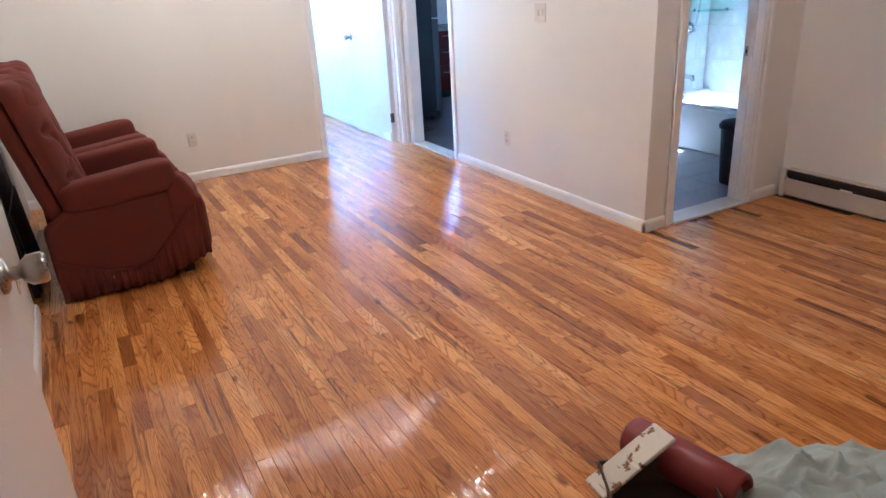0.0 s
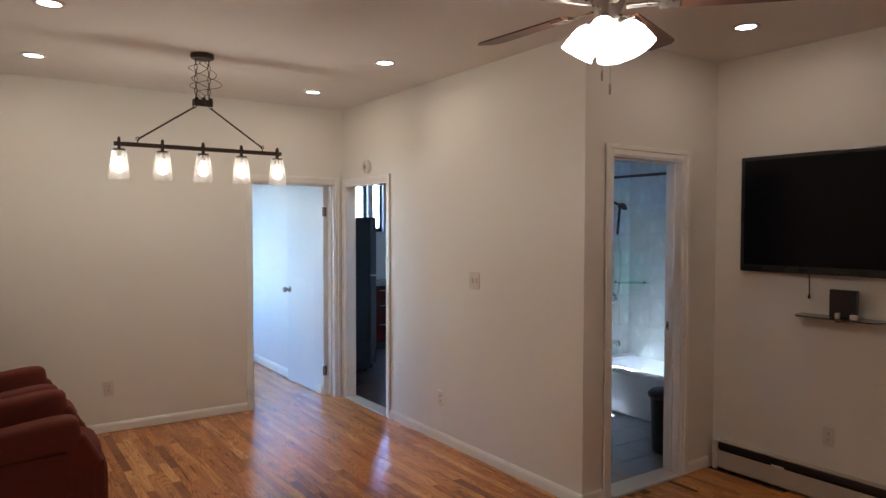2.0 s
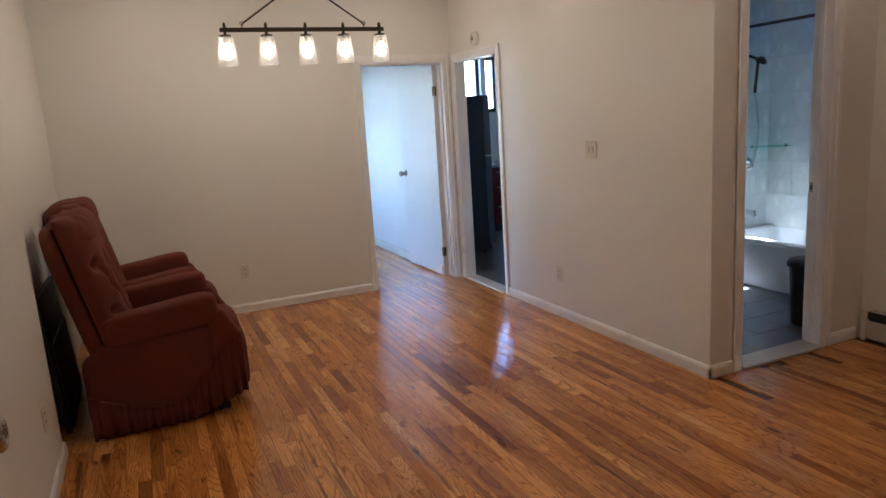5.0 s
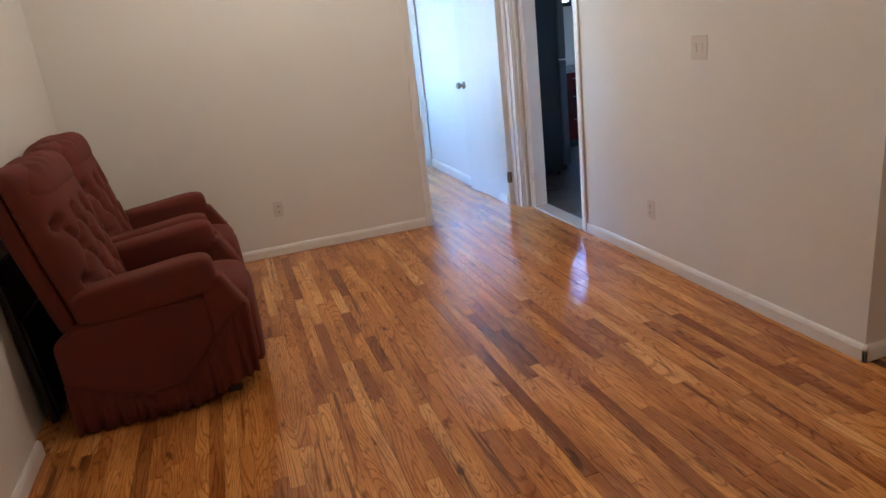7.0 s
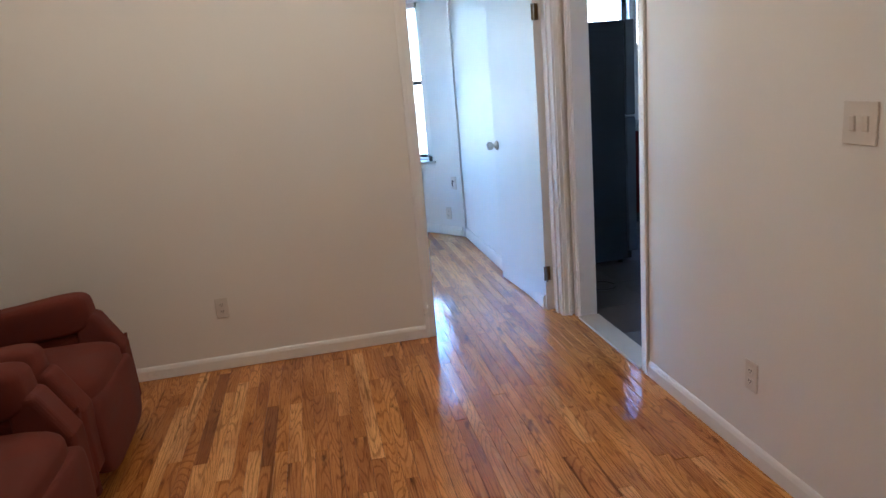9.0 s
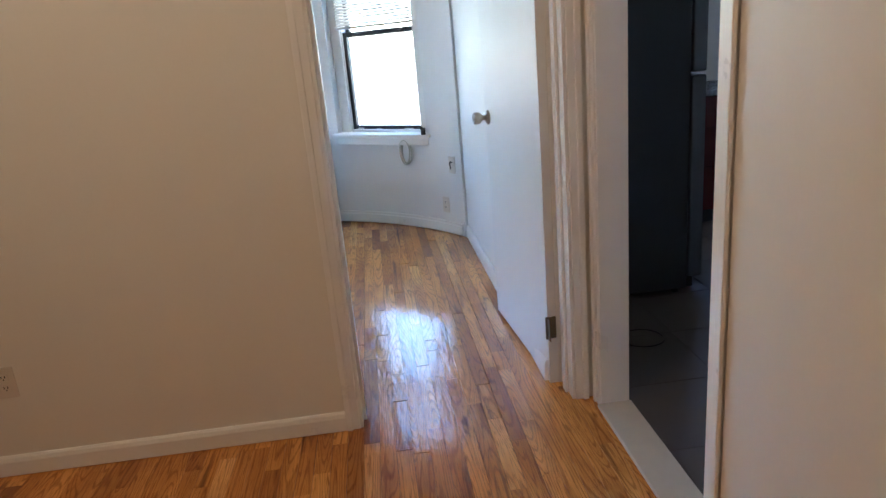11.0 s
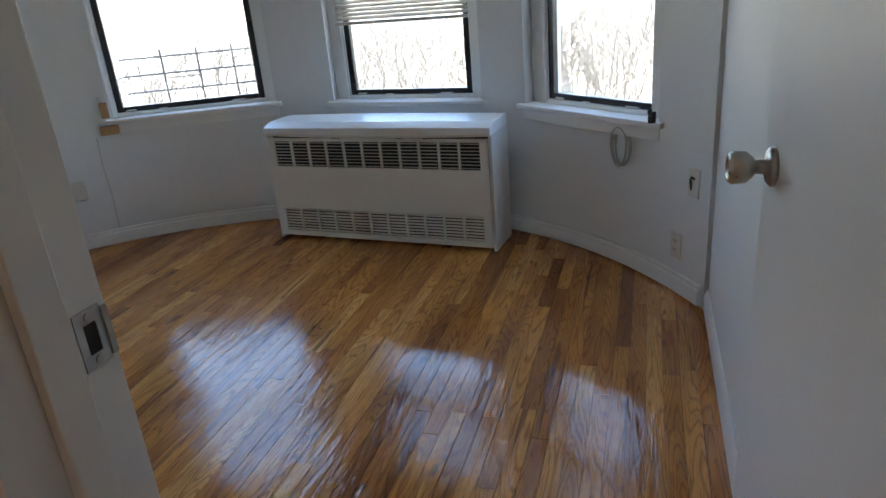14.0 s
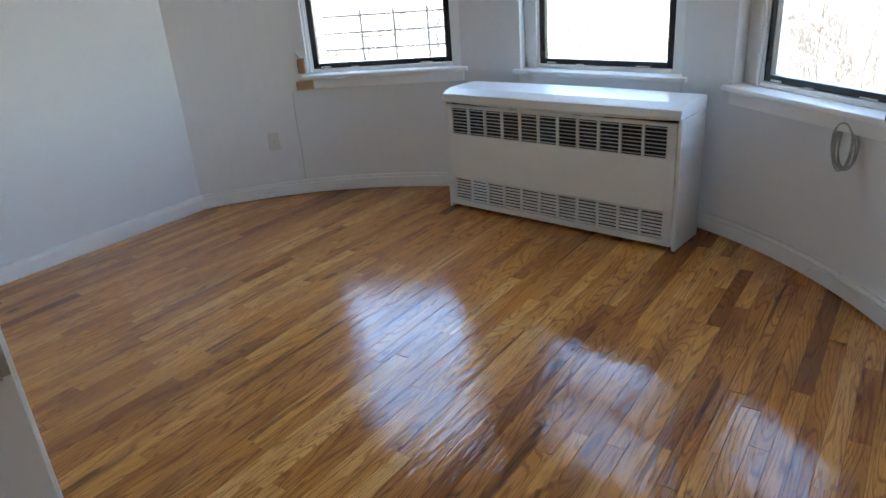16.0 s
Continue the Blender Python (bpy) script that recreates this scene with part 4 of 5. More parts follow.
def pendant():
    r = root("linear_chandelier", "dark bronze linear chandelier with five clear glass shades, lit", "chandelier")
    x0, x1, y_, zb = -2.232, -1.158, -1.40, 2.178
    Mesh().box((x0, y_ - 0.011, zb - 0.013), (x1, y_ + 0.011, zb + 0.013)).done("bar", BRONZE, r, 0.002)
    cx = (x0 + x1) / 2
    Mesh().lathe([(0, CEIL - 0.001), (0.075, CEIL - 0.001), (0.075, CEIL - 0.026), (0.068, CEIL - 0.032), (0, CEIL - 0.032)], Matrix.Translation((cx, y_, 0)), 32).done("canopy", BRONZE, r, smooth=False)
    hub = 2.47
    s = Mesh()
    s.box((cx - 0.062, y_ - 0.022, hub - 0.008), (cx + 0.062, y_ + 0.022, hub + 0.032))
    for dx in (-0.045, 0.0, 0.045):
        s.rod((cx + dx, y_ - 0.026, hub - 0.014), (cx + dx, y_ - 0.026, hub + 0.042), 0.012, 10)
    s.done("hub", BRONZE, r, 0.003)
    s = Mesh()
    for sx in (-1, 1):
        n_ = 7
        for i in range(n_):
            zt = CEIL - 0.032 - (CEIL - 0.032 - hub - 0.03) * i / n_
            zl = (CEIL - 0.032 - hub - 0.03) / n_
            turn = 0 if i % 2 else math.pi / 2
            pts = []
            for q in range(13):
                a_ = 2 * math.pi * q / 12
                o = 0.009 * math.sin(a_)
                pts.append((cx + sx * 0.042 + o * math.cos(turn), y_ + o * math.sin(turn), zt - zl / 2 + zl * 0.58 * math.cos(a_)))
            s.pipe(pts, 0.0024, 5)
    s.done("chain", BRONZE, r)
    s = Mesh()
    for i in range(3):
        pts = []
        for q in range(41):
            u = q / 40
            pts.append((cx + (0.05 + 0.03 * i) * math.sin(u * 9 + i * 2.0) * math.sin(math.pi * u) * 1.25, y_ + 0.03 * math.cos(u * 11 + i), hub + 0.03 + (CEIL - hub - 0.065) * u))
        s.pipe(pts, 0.002, 5)
    s.done("cord", BRONZE, r)
    for sx in (-1, 1):
        a_ = Vector((cx + sx * 0.052, y_, hub - 0.02))
        b_ = Vector((cx + sx * 0.40, y_, zb + 0.035))
        s = Mesh().rod(a_, b_, 0.0055, 10)
        for c_ in (a_, b_):
            s.pipe([(c_.x + 0.011 * math.cos(q * math.pi / 4), c_.y, c_.z + 0.004 + 0.011 * math.sin(q * math.pi / 4)) for q in range(9)], 0.0028, 5)
        s.rod((b_.x, y_, zb + 0.01), (b_.x, y_, zb + 0.03), 0.004, 8)
        s.done("rod", BRONZE, r)
    for bx, by in BULBS:
        t = Matrix.Translation((bx, by, 0))
        s = Mesh()
        s.lathe([(0, 2.147), (0.036, 2.147), (0.038, 2.140), (0.036, 2.134), (0, 2.134)], t, 24)
        s.rod((bx, by, 2.134), (bx, by, 2.095), 0.017, 16)
        s.pipe([(bx, by - 0.016 * math.cos(q * math.pi / 6), 2.195 + 0.022 * math.sin(q * math.pi / 6)) for q in range(7)], 0.007, 8)
        s.rod((bx, by - 0.016, 2.147), (bx, by - 0.016, 2.2), 0.007, 8), s.rod((bx, by + 0.016, 2.147), (bx, by + 0.016, 2.2), 0.007, 8)
        s.done("socket", BRONZE, r)
        g = Mesh().lathe([(0.0, 2.136), (0.045, 2.136), (0.064, 1.965), (0.0615, 1.962), (0.043, 2.131), (0.0, 2.131)], t, 36).done("shade", SHADEGLASS, r, smooth=False)
        for f in g.data.polygons:
            f.use_smooth = True
        g.visible_shadow = False
        b = Mesh().lathe([(0.0, 2.0), (0.018, 2.006), (0.03, 2.025), (0.031, 2.045), (0.022, 2.072), (0.014, 2.094)], t, 20).done("bulb", BULB, r, smooth=True)
        b.visible_shadow = False


pendant()


def fan():
    r = root("ceiling_fan", "brushed nickel ceiling fan with walnut blades, light lit", "ceiling fan", Matrix.Translation((FAN[0], FAN[1], 0)))
    s = Mesh()
    s.lathe([(0, CEIL - 0.001), (0.07, CEIL - 0.001), (0.066, CEIL - 0.03), (0.03, CEIL - 0.06), (0.013, CEIL - 0.065), (0.013, 2.60), (0.03, 2.595)], None, 28)
    s.done("downrod", NICKEL, r, smooth=True)
    s = Mesh().lathe([(0.02, 2.60), (0.10, 2.595), (0.128, 2.575), (0.132, 2.54), (0.13, 2.50), (0.105, 2.475), (0.07, 2.462), (0.0, 2.462)], None, 40)
    s.done("motor_housing", NICKEL, r, smooth=True)
    s = Mesh()
    for i in range(30):
        s.box((0.088, -0.0045, 2.472), (0.116, 0.0045, 2.481), Matrix.Rotation(2 * math.pi * i / 30, 4, "Z"))
    s.done("vent_slots", SLOT, r)
    Mesh().lathe([(0.0, 2.464), (0.056, 2.46), (0.058, 2.43), (0.046, 2.40), (0.05, 2.37), (0.03, 2.35), (0.0, 2.35)], None, 32).done("light_fitter", NICKEL, r, smooth=True)
    for i in range(5):
        m = Matrix.Rotation(radians(237.5 + 72 * i), 4, "Z")
        t = m @ Matrix.Translation((0, 0, 2.425)) @ Matrix.Rotation(radians(-11), 4, "X")
        s = Mesh()
        n_ = 14
        out = []
        for k in range(n_ + 1):
            u = k / n_
            x = 0.17 + 0.46 * u
            wdt = 0.050 + 0.018 * u
            if u > 0.9:
                wdt *= math.sqrt(max(0.0, 1 - ((u - 0.9) / 0.105) ** 2)) * 0.5 + 0.5
            out.append((x, wdt))
        up = [s.bm.verts.new(t @ Vector((x, w_, 0.003))) for x, w_ in out] + [s.bm.verts.new(t @ Vector((x, -w_, 0.003))) for x, w_ in out[::-1]]
        dn = [s.bm.verts.new(t @ Vector((x, w_, -0.003))) for x, w_ in out] + [s.bm.verts.new(t @ Vector((x, -w_, -0.003))) for x, w_ in out[::-1]]
        s.bm.faces.new(up), s.bm.faces.new(dn[::-1])
        for k in range(len(up)):
            q = (k + 1) % len(up)
            s.bm.faces.new((up[k], dn[k], dn[q], up[q]))
        s.done("blade", WALNUT, r)
        s = Mesh()
        s.box((0.06, -0.014, -0.012), (0.19, 0.014, -0.004), t).box((0.17, -0.038, -0.010), (0.235, 0.038, -0.0035), t)
        s.done("blade_iron", NICKEL, r, 0.003)
    for i in range(4):
        m = Matrix.Rotation(radians(30 + 90 * i), 4, "Z") @ Matrix.Translation((0.05, 0, 2.365)) @ Matrix.Rotation(radians(-31), 4, "Y") @ Matrix.Rotation(math.pi, 4, "X")
        Mesh().lathe([(0.012, -0.02), (0.022, 0.0), (0.026, 0.02)], m, 16).done("shade_holder", NICKEL, r, smooth=True)
        Mesh().lathe([(0.022, 0.008), (0.038, 0.025), (0.050, 0.055), (0.056, 0.09), (0.060, 0.115), (0.055, 0.115), (0.045, 0.06), (0.018, 0.016)], m, 28).done("shade", FROST, r, smooth=True).visible_shadow = False
    for x, z in ((-0.06, 2.19), (-0.02, 2.15)):
        s = Mesh().rod((x, -0.03, 2.36), (x, -0.03, z), 0.0013, 5).rod((x, -0.03, z), (x, -0.03, z - 0.035), 0.004, 8)
        s.done("pull_chain", NICKEL, r)


fan()
first = None
for dx, dy in DOWN:
    if first is None:
        first = root("recessed_downlight", "round white recessed ceiling downlight, lit", "downlight", Matrix.Translation((dx, dy, CEIL)), "ceiling downlights")
        Mesh().lathe([(0.054, -0.001), (0.074, -0.001), (0.073, -0.006), (0.056, -0.007)], None, 36).done("ring", PLASTIC, first, smooth=True)
        Mesh().lathe([(0.0, -0.003), (0.055, -0.003)], None, 36).done("lens", LED, first)
    else:
        copy_thing(first, Matrix.Translation((dx, dy, CEIL)))

sw = root("light_switch", "white double rocker light switch plate", "light switch", Matrix.Translation((0, -2.14, 1.283)) @ Matrix.Rotation(radians(-90), 4, "Z"))
Mesh().box((-0.06, -0.007, -0.06), (0.06, 0, 0.06)).done("plate", PLASTIC, sw, 0.004)
for x in (-0.023, 0.023):
    Mesh().box((x - 0.011, -0.0125, -0.022), (x + 0.011, -0.006, 0.022), Matrix.Rotation(radians(6), 4, "X")).done("toggle", PLASTIC, sw, 0.003)
sd = root("smoke_alarm", "round white alarm on the wall above the doorway", "alarm", Matrix.Translation((0, -0.53, 2.215)) @ Matrix.Rotation(radians(-90), 4, "Y"))
Mesh().lathe([(0, 0), (0.062, 0), (0.062, 0.012), (0.054, 0.026), (0.03, 0.032), (0.0, 0.032)], None, 36).done("case", PLASTIC, sd, smooth=True)
Mesh().lathe([(0.012, 0.0325), (0.018, 0.034), (0.018, 0.035), (0.010, 0.0345)], None, 20).done("button_ring", SLOT, sd)

tv = root("wall_television", "large black flat television mounted on the wall", "television", Matrix.Translation((1.3, -4.075, 1.753)) @ Matrix.Rotation(radians(-90), 4, "Z"))
Mesh().box((-0.64, -0.085, -0.37), (0.64, -0.045, 0.37)).done("case", BEZEL, tv, 0.006)
Mesh().box((-0.612, -0.0875, -0.325), (0.612, -0.084, 0.345)).done("screen", SCREEN, tv)
Mesh().box((-0.25, -0.05, -0.2), (0.25, -0.001, 0.2)).done("bracket", BLACKPL, tv, 0.004)
Mesh().box((-0.04, -0.0875, -0.355), (0.04, -0.0845, -0.349)).done("maker_mark", BRONZE, tv)
s = Mesh().rod((-0.2, -0.06, -0.37), (-0.2, -0.055, -0.50), 0.004, 8).box((-0.206, -0.062, -0.52), (-0.194, -0.05, -0.495))
s.done("cable_end", BLACKPL, tv)
sh = root("glass_wall_shelf", "small smoked glass shelf fixed below the television", "shelf", Matrix.Translation((1.3, -4.06, 1.13)) @ Matrix.Rotation(radians(-90), 4, "Z"))
s = Mesh()
out = [(-0.25, 0.0), (0.25, 0.0), (0.25, -0.10), (0.21, -0.165), (-0.21, -0.165), (-0.25, -0.10)]
lo = [s.bm.verts.new((x, y_, 0.0)) for x, y_ in out]
hi = [s.bm.verts.new((x, y_, 0.008)) for x, y_ in out]
s.bm.faces.new(lo[::-1]), s.bm.faces.new(hi)
for i in range(6):
    s.bm.faces.new((lo[i], lo[(i + 1) % 6], hi[(i + 1) % 6], hi[i]))
s.done("shelf", SHELFGLASS, sh, 0.001)
Mesh().box((-0.05, -0.03, -0.03), (0.05, -0.001, 0.0)).done("bracket", CHROME, sh, 0.003)
rt = root("set_top_box", "upright black box on the glass shelf", "set top box", Matrix.Translation((1.21, -4.09, 1.139)) @ Matrix.Rotation(radians(-90), 4, "Z"))
Mesh().box((-0.075, -0.015, 0.0), (0.075, 0.02, 0.165)).done("case", BLACKPL, rt, 0.004)
Mesh().rod((-0.02, -0.03, 0), (-0.02, -0.03, 0.03), 0.014, 14).done("puck", PLASTIC, rt)
s = Mesh().box((0.05, -0.04, 0.0), (0.09, -0.02, 0.028))
s.done("plug", PLASTIC, rt, 0.003)

bh = root("baseboard_heater", "beige baseboard heater with dark louvre slot", "heater", Matrix.Translation((1.3, -3.235, 0)) @ Matrix.Rotation(radians(-90), 4, "Z"))
LH = 3.6
Mesh().box((0.0, -0.06, 0.0), (0.035, 0.0, 0.2)).done("end_cap", PLASTIC, bh, 0.004)
Mesh().box((LH - 0.03, -0.06, 0.0), (LH, 0.0, 0.2)).done("end_cap", PLASTIC, bh, 0.004)
s = Mesh().box((0.036, -0.055, 0.02), (LH - 0.031, -0.05, 0.135)).box((0.036, -0.006, 0.0), (LH - 0.031, 0.0, 0.2)).box((0.036, -0.045, 0.19), (LH - 0.031, -0.004, 0.197))
s.done("cover", BEIGE, bh, 0.002)
Mesh().box((0.036, -0.048, 0.145), (LH - 0.031, -0.03, 0.186), Matrix()).done("damper", BLACK, bh, 0.004)
Mesh().box((0.036, -0.03, 0.03), (LH - 0.031, -0.007, 0.185)).done("fins", SLOT, bh)
Mesh().box((0.42, -0.058, 0.134), (0.50, -0.048, 0.146)).done("clip", PLASTIC, bh, 0.003)

# entrance door, folded back along the west wall
ed = root("door_2", "open white entrance door with a worn metal knob", "door", Matrix.Translation((-3.115, -5.52, 0)) @ Matrix.Rotation(radians(90), 4, "Z"), kind="structure")
Mesh().box((0.0, 0.0, 0.012), (0.82, 0.04, 2.04)).done("leaf", DOORP, ed, 0.003)
leaf_knob(ed, Matrix.Translation((0.77, 0.0, 1.125)) @ Matrix.Rotation(math.pi, 4, "Z"), STEEL)
for z in (0.2, 1.0, 1.78):
    Mesh().rod((-0.006, 0.004, z), (-0.006, 0.004, z + 0.1), 0.007, 10).done("hinge", BRASS, ed)

# things on the floor near the door
bx_ = root("tool_box", "open dark cardboard box with scraps of wood", "box", pose(-1.66, -4.93, 0, 0, 0, -28))
s = Mesh()
s.box((-0.16, -0.12, 0.002), (0.16, 0.12, 0.008))
s.box((-0.16, -0.12, 0.008), (-0.155, 0.12, 0.11)).box((0.155, -0.12, 0.008), (0.16, 0.12, 0.11)).box((-0.155, 0.115, 0.008), (0.155, 0.12, 0.11)).box((-0.155, -0.12, 0.008), (0.155, -0.115, 0.11))
s.done("carton", CARD, bx_, 0.002)
sl = root("wood_scrap", "paint-flecked scrap of white painted lath", "scrap wood", pose(-1.655, -4.82, 0.135, 0, -24, -4))
s = Mesh().prism([(-0.17, -0.008), (0.118, -0.008), (0.128, 0.0), (0.120, 0.010), (-0.17, 0.010)], -0.048, 0.045).prism([(-0.15, 0.0095), (-0.02, 0.0095), (-0.035, 0.02), (-0.15, 0.018)], -0.058, -0.005)
s.done("lath", PLASTERBIT, sl, 0.005)
rr = root("vinyl_roll", "rolled dark red vinyl sheet on the floor", "roll", pose(-1.50, -4.875, 0.073, 0, 90, -80))
s = Mesh().lathe([(0.06, -0.2), (0.07, -0.19), (0.072, 0.0), (0.07, 0.19), (0.06, 0.2), (0.05, 0.19), (0.048, 0.0), (0.05, -0.19), (0.06, -0.2)], None, 32)
s.done("roll", RUBBER, rr, smooth=True)
cl = root("grey_cloth", "crumpled grey cotton cloth on the floor", "cloth", pose(-1.14, -5.20, 0.0, 0, 0, -30))
s = Mesh()
rows = []
N = 44
for i in range(N + 1):
    row = []
    for k in range(N + 1):
        u, v = i / N * 2 - 1, k / N * 2 - 1
        rad_ = min(1.0, math.hypot(u, v) / 1.15)
        q = Vector((u * 2.1 + 3, v * 2.1, 0.7))
        hgt = (0.14 * (1 - rad_ ** 2)) * (0.45 + 0.9 * abs(noise.noise(q))) + 0.05 * abs(noise.noise(q * 2.3)) + 0.025 * abs(noise.noise(q * 5.1))
        row.append(s.bm.verts.new((0.34 * u + 0.04 * noise.noise(q * 1.7), 0.22 * v + 0.04 * noise.noise(q * 1.4 + Vector((5, 5, 5))), 0.004 + hgt * (1 - rad_ ** 6))))
    rows.append(row)
for r0, r1 in zip(rows, rows[1:]):
    for k in range(N):
        s.bm.faces.new((r0[k], r0[k + 1], r1[k + 1], r1[k]))
c_ = s.done("cloth", CLOTH, cl, smooth=True)
c_.modifiers.new("cloth", "SOLIDIFY").thickness = 0.004

# ---- bathroom things ----
tub = root("bathtub", "white porcelain bathtub with a rounded rim", "bathtub", pose(1.74, -3.07, 0))
s = Mesh()
TL, TW, TH = 1.57, 0.80, 0.41
s.box((0.03, 0.0, 0.0), (0.06, TL, TH - 0.03))
s.done("apron", PORCELAIN, tub, 0.012)
s = Mesh()
s.box((0.0, 0.0, TH - 0.04), (0.09, TL, TH)).box((TW - 0.06, 0.0, TH - 0.04), (TW, TL, TH)).box((0.09, 0.0, TH - 0.04), (TW - 0.06, 0.1, TH)).box((0.09, TL - 0.1, TH - 0.04), (TW - 0.06, TL, TH))
s.done("rim", PORCELAIN, tub, 0.014, segs=3)
s = Mesh()
prof = [(1.0, TH - 0.02), (0.96, TH - 0.12), (0.9, 0.14), (0.7, 0.08), (0.0, 0.07)]
rings = []
for k, z in prof:
    ring = []
    for i in range(40):
        a_ = 2 * math.pi * i / 40
        cx_, cy_ = math.copysign(abs(math.cos(a_)) ** 0.4, math.cos(a_)), math.copysign(abs(math.sin(a_)) ** 0.4, math.sin(a_))
        ring.append(s.bm.verts.new((0.415 + 0.33 * k * cx_, TL / 2 + 0.69 * k * cy_, z)))
    rings.append(ring)
for r0, r1 in zip(rings, rings[1:]):
    for i in range(40):
        s.bm.faces.new((r0[i], r0[(i + 1) % 40], r1[(i + 1) % 40], r1[i]))
s.done("basin", PORCELAIN, tub, smooth=True)
BY = -1.5
sp = root("tub_spout", "chrome bath spout on the tiled wall", "spout", pose(2.17, BY, 0.55))
Mesh().rod((0, 0, 0), (0, -0.10, -0.005), 0.022, 16).rod((0, -0.085, 0.0), (0, -0.10, -0.04), 0.02, 14).done("spout", CHROME, sp, 0.004)
hs = root("hand_shower", "chrome hand shower with hose on its bracket", "shower", pose(2.17, BY, 0))
s = Mesh().rod((0, 0, 1.92), (0, -0.10, 1.88), 0.012, 12).rod((0, -0.1, 1.9), (0.0, -0.07, 1.60), 0.013, 12)
s.done("bracket_and_handle", BRONZE, hs)
Mesh().lathe([(0, 0.03), (0.02, 0.028), (0.052, 0.0), (0.05, -0.012), (0, -0.014)], Matrix.Translation((0.0, -0.13, 1.87)) @ Matrix.Rotation(radians(35), 4, "X"), 24).done("head", BRONZE, hs, smooth=True)
pts = [(0.0 + 0.05 * math.sin(u / 16 * math.pi), -0.07 + 0.0 * u, 1.60 - 0.62 * u / 16) for u in range(17)] + [(0.01, -0.06, 0.95), (-0.01, -0.03, 0.93), (-0.02, 0, 0.95)]
Mesh().pipe(pts, 0.007, 8).done("hose", CHROME, hs)
s = Mesh().lathe([(0, 0.0), (0.06, 0.0), (0.055, 0.012), (0.03, 0.02), (0.025, 0.05), (0, 0.05)], Matrix.Translation((0, 0, 0.98)) @ Matrix.Rotation(radians(90), 4, "X"), 24)
s.done("mixer", CHROME, hs, smooth=True)
rd = root("shower_rod", "dark metal shower curtain rod", "curtain rod", pose(1.78, 0, 2.115))
Mesh().rod((0, -3.08, 0), (0, BY, 0), 0.0125, 14).done("rod", BRONZE, rd)
cs = root("corner_glass_shelf", "clear glass corner shelf with chrome clips", "shelf", pose(2.42, BY, 1.125))
s = Mesh()
lo = [s.bm.verts.new((0, 0, 0))] + [s.bm.verts.new((-0.27 * math.sin(a_ * math.pi / 20), -0.27 * math.cos(a_ * math.pi / 20), 0)) for a_ in range(11)]
hi = [s.bm.verts.new(v.co + Vector((0, 0, 0.008))) for v in lo]
s.bm.faces.new(lo), s.bm.faces.new(hi[::-1])
for i in range(12):
    s.bm.faces.new((lo[i], lo[(i + 1) % 12], hi[(i + 1) % 12], hi[i]))
s.done("glass", GREENGLASS, cs)
Mesh().rod((-0.0, -0.2, -0.008), (-0.0, -0.2, 0.022), 0.014, 12).rod((-0.2, 0.0, -0.008), (-0.2, 0.0, 0.022), 0.014, 12).done("clip", CHROME, cs, 0.002)
for z, l_ in ((1.72, 0.07), (1.565, 0.03)):
    hk = root("towel_hook", "dark metal hook on the tiled wall", "hook", pose(2.42, -2.12, z))
    Mesh().rod((0, 0, 0), (-0.02, 0, 0), 0.022, 16).rod((-0.02, 0, 0), (-l_, -0.01, 0.0), 0.012, 12).done("hook", BRONZE, hk, 0.003)
bn = root("waste_bin", "black plastic waste bin with a lid", "bin", pose(1.27, -2.86, 0))
Mesh().lathe([(0, 0.003), (0.115, 0.003), (0.118, 0.01), (0.14, 0.41), (0.0, 0.41)], None, 32).done("body", BLACKPL, bn, smooth=False)
Mesh().lathe([(0.0, 0.412), (0.155, 0.412), (0.157, 0.435), (0.14, 0.455), (0.0, 0.465)], None, 32).done("lid", BLACKPL, bn, smooth=True)
bs = root("strike_plate", "dark steel strike plate in the bathroom door lining", "strike plate", Matrix.Translation((BATH[1] - 0.0125, -3.10, 1.0)))
Mesh().box((-0.002, -0.014, -0.03), (0.0, 0.014, 0.03)).done("plate", STEEL, bs)
Mesh().box((-0.003, -0.006, -0.014), (-0.0018, 0.006, 0.014)).done("latch_hole", SLOT, bs)

# ---- kitchen things ----
fr_ = root("refrigerator", "dark grey refrigerator with steel door", "refrigerator", pose(0.12, 0.87, 0))
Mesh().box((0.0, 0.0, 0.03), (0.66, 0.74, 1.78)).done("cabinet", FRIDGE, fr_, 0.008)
Mesh().box((0.668, 0.003, 0.09), (0.74, 0.737, 1.10)).done("door", FRIDGED, fr_, 0.01)
Mesh().box((0.668, 0.003, 1.115), (0.74, 0.737, 1.78)).done("door", FRIDGED, fr_, 0.01)
for x, y_ in ((0.05, 0.05), (0.62, 0.05), (0.05, 0.69), (0.62, 0.69)):
    Mesh().rod((x, y_, 0.0), (x, y_, 0.035), 0.02, 12).done("foot", BLACKPL, fr_)
Mesh().box((0.665, 0.02, 0.03), (0.70, 0.72, 0.085)).done("kick_grille", BLACKPL, fr_, 0.003)
wc = root("cable_loop", "thin dark cable lying on the kitchen floor", "cable", pose(0.36, 0.42, 0.006))
Mesh().pipe([(0.09 * math.cos(q / 4) * (1 + 0.03 * q / 8), 0.09 * math.sin(q / 4), 0.0) for q in range(24)], 0.0035, 6).done("loop", BLACKPL, wc)


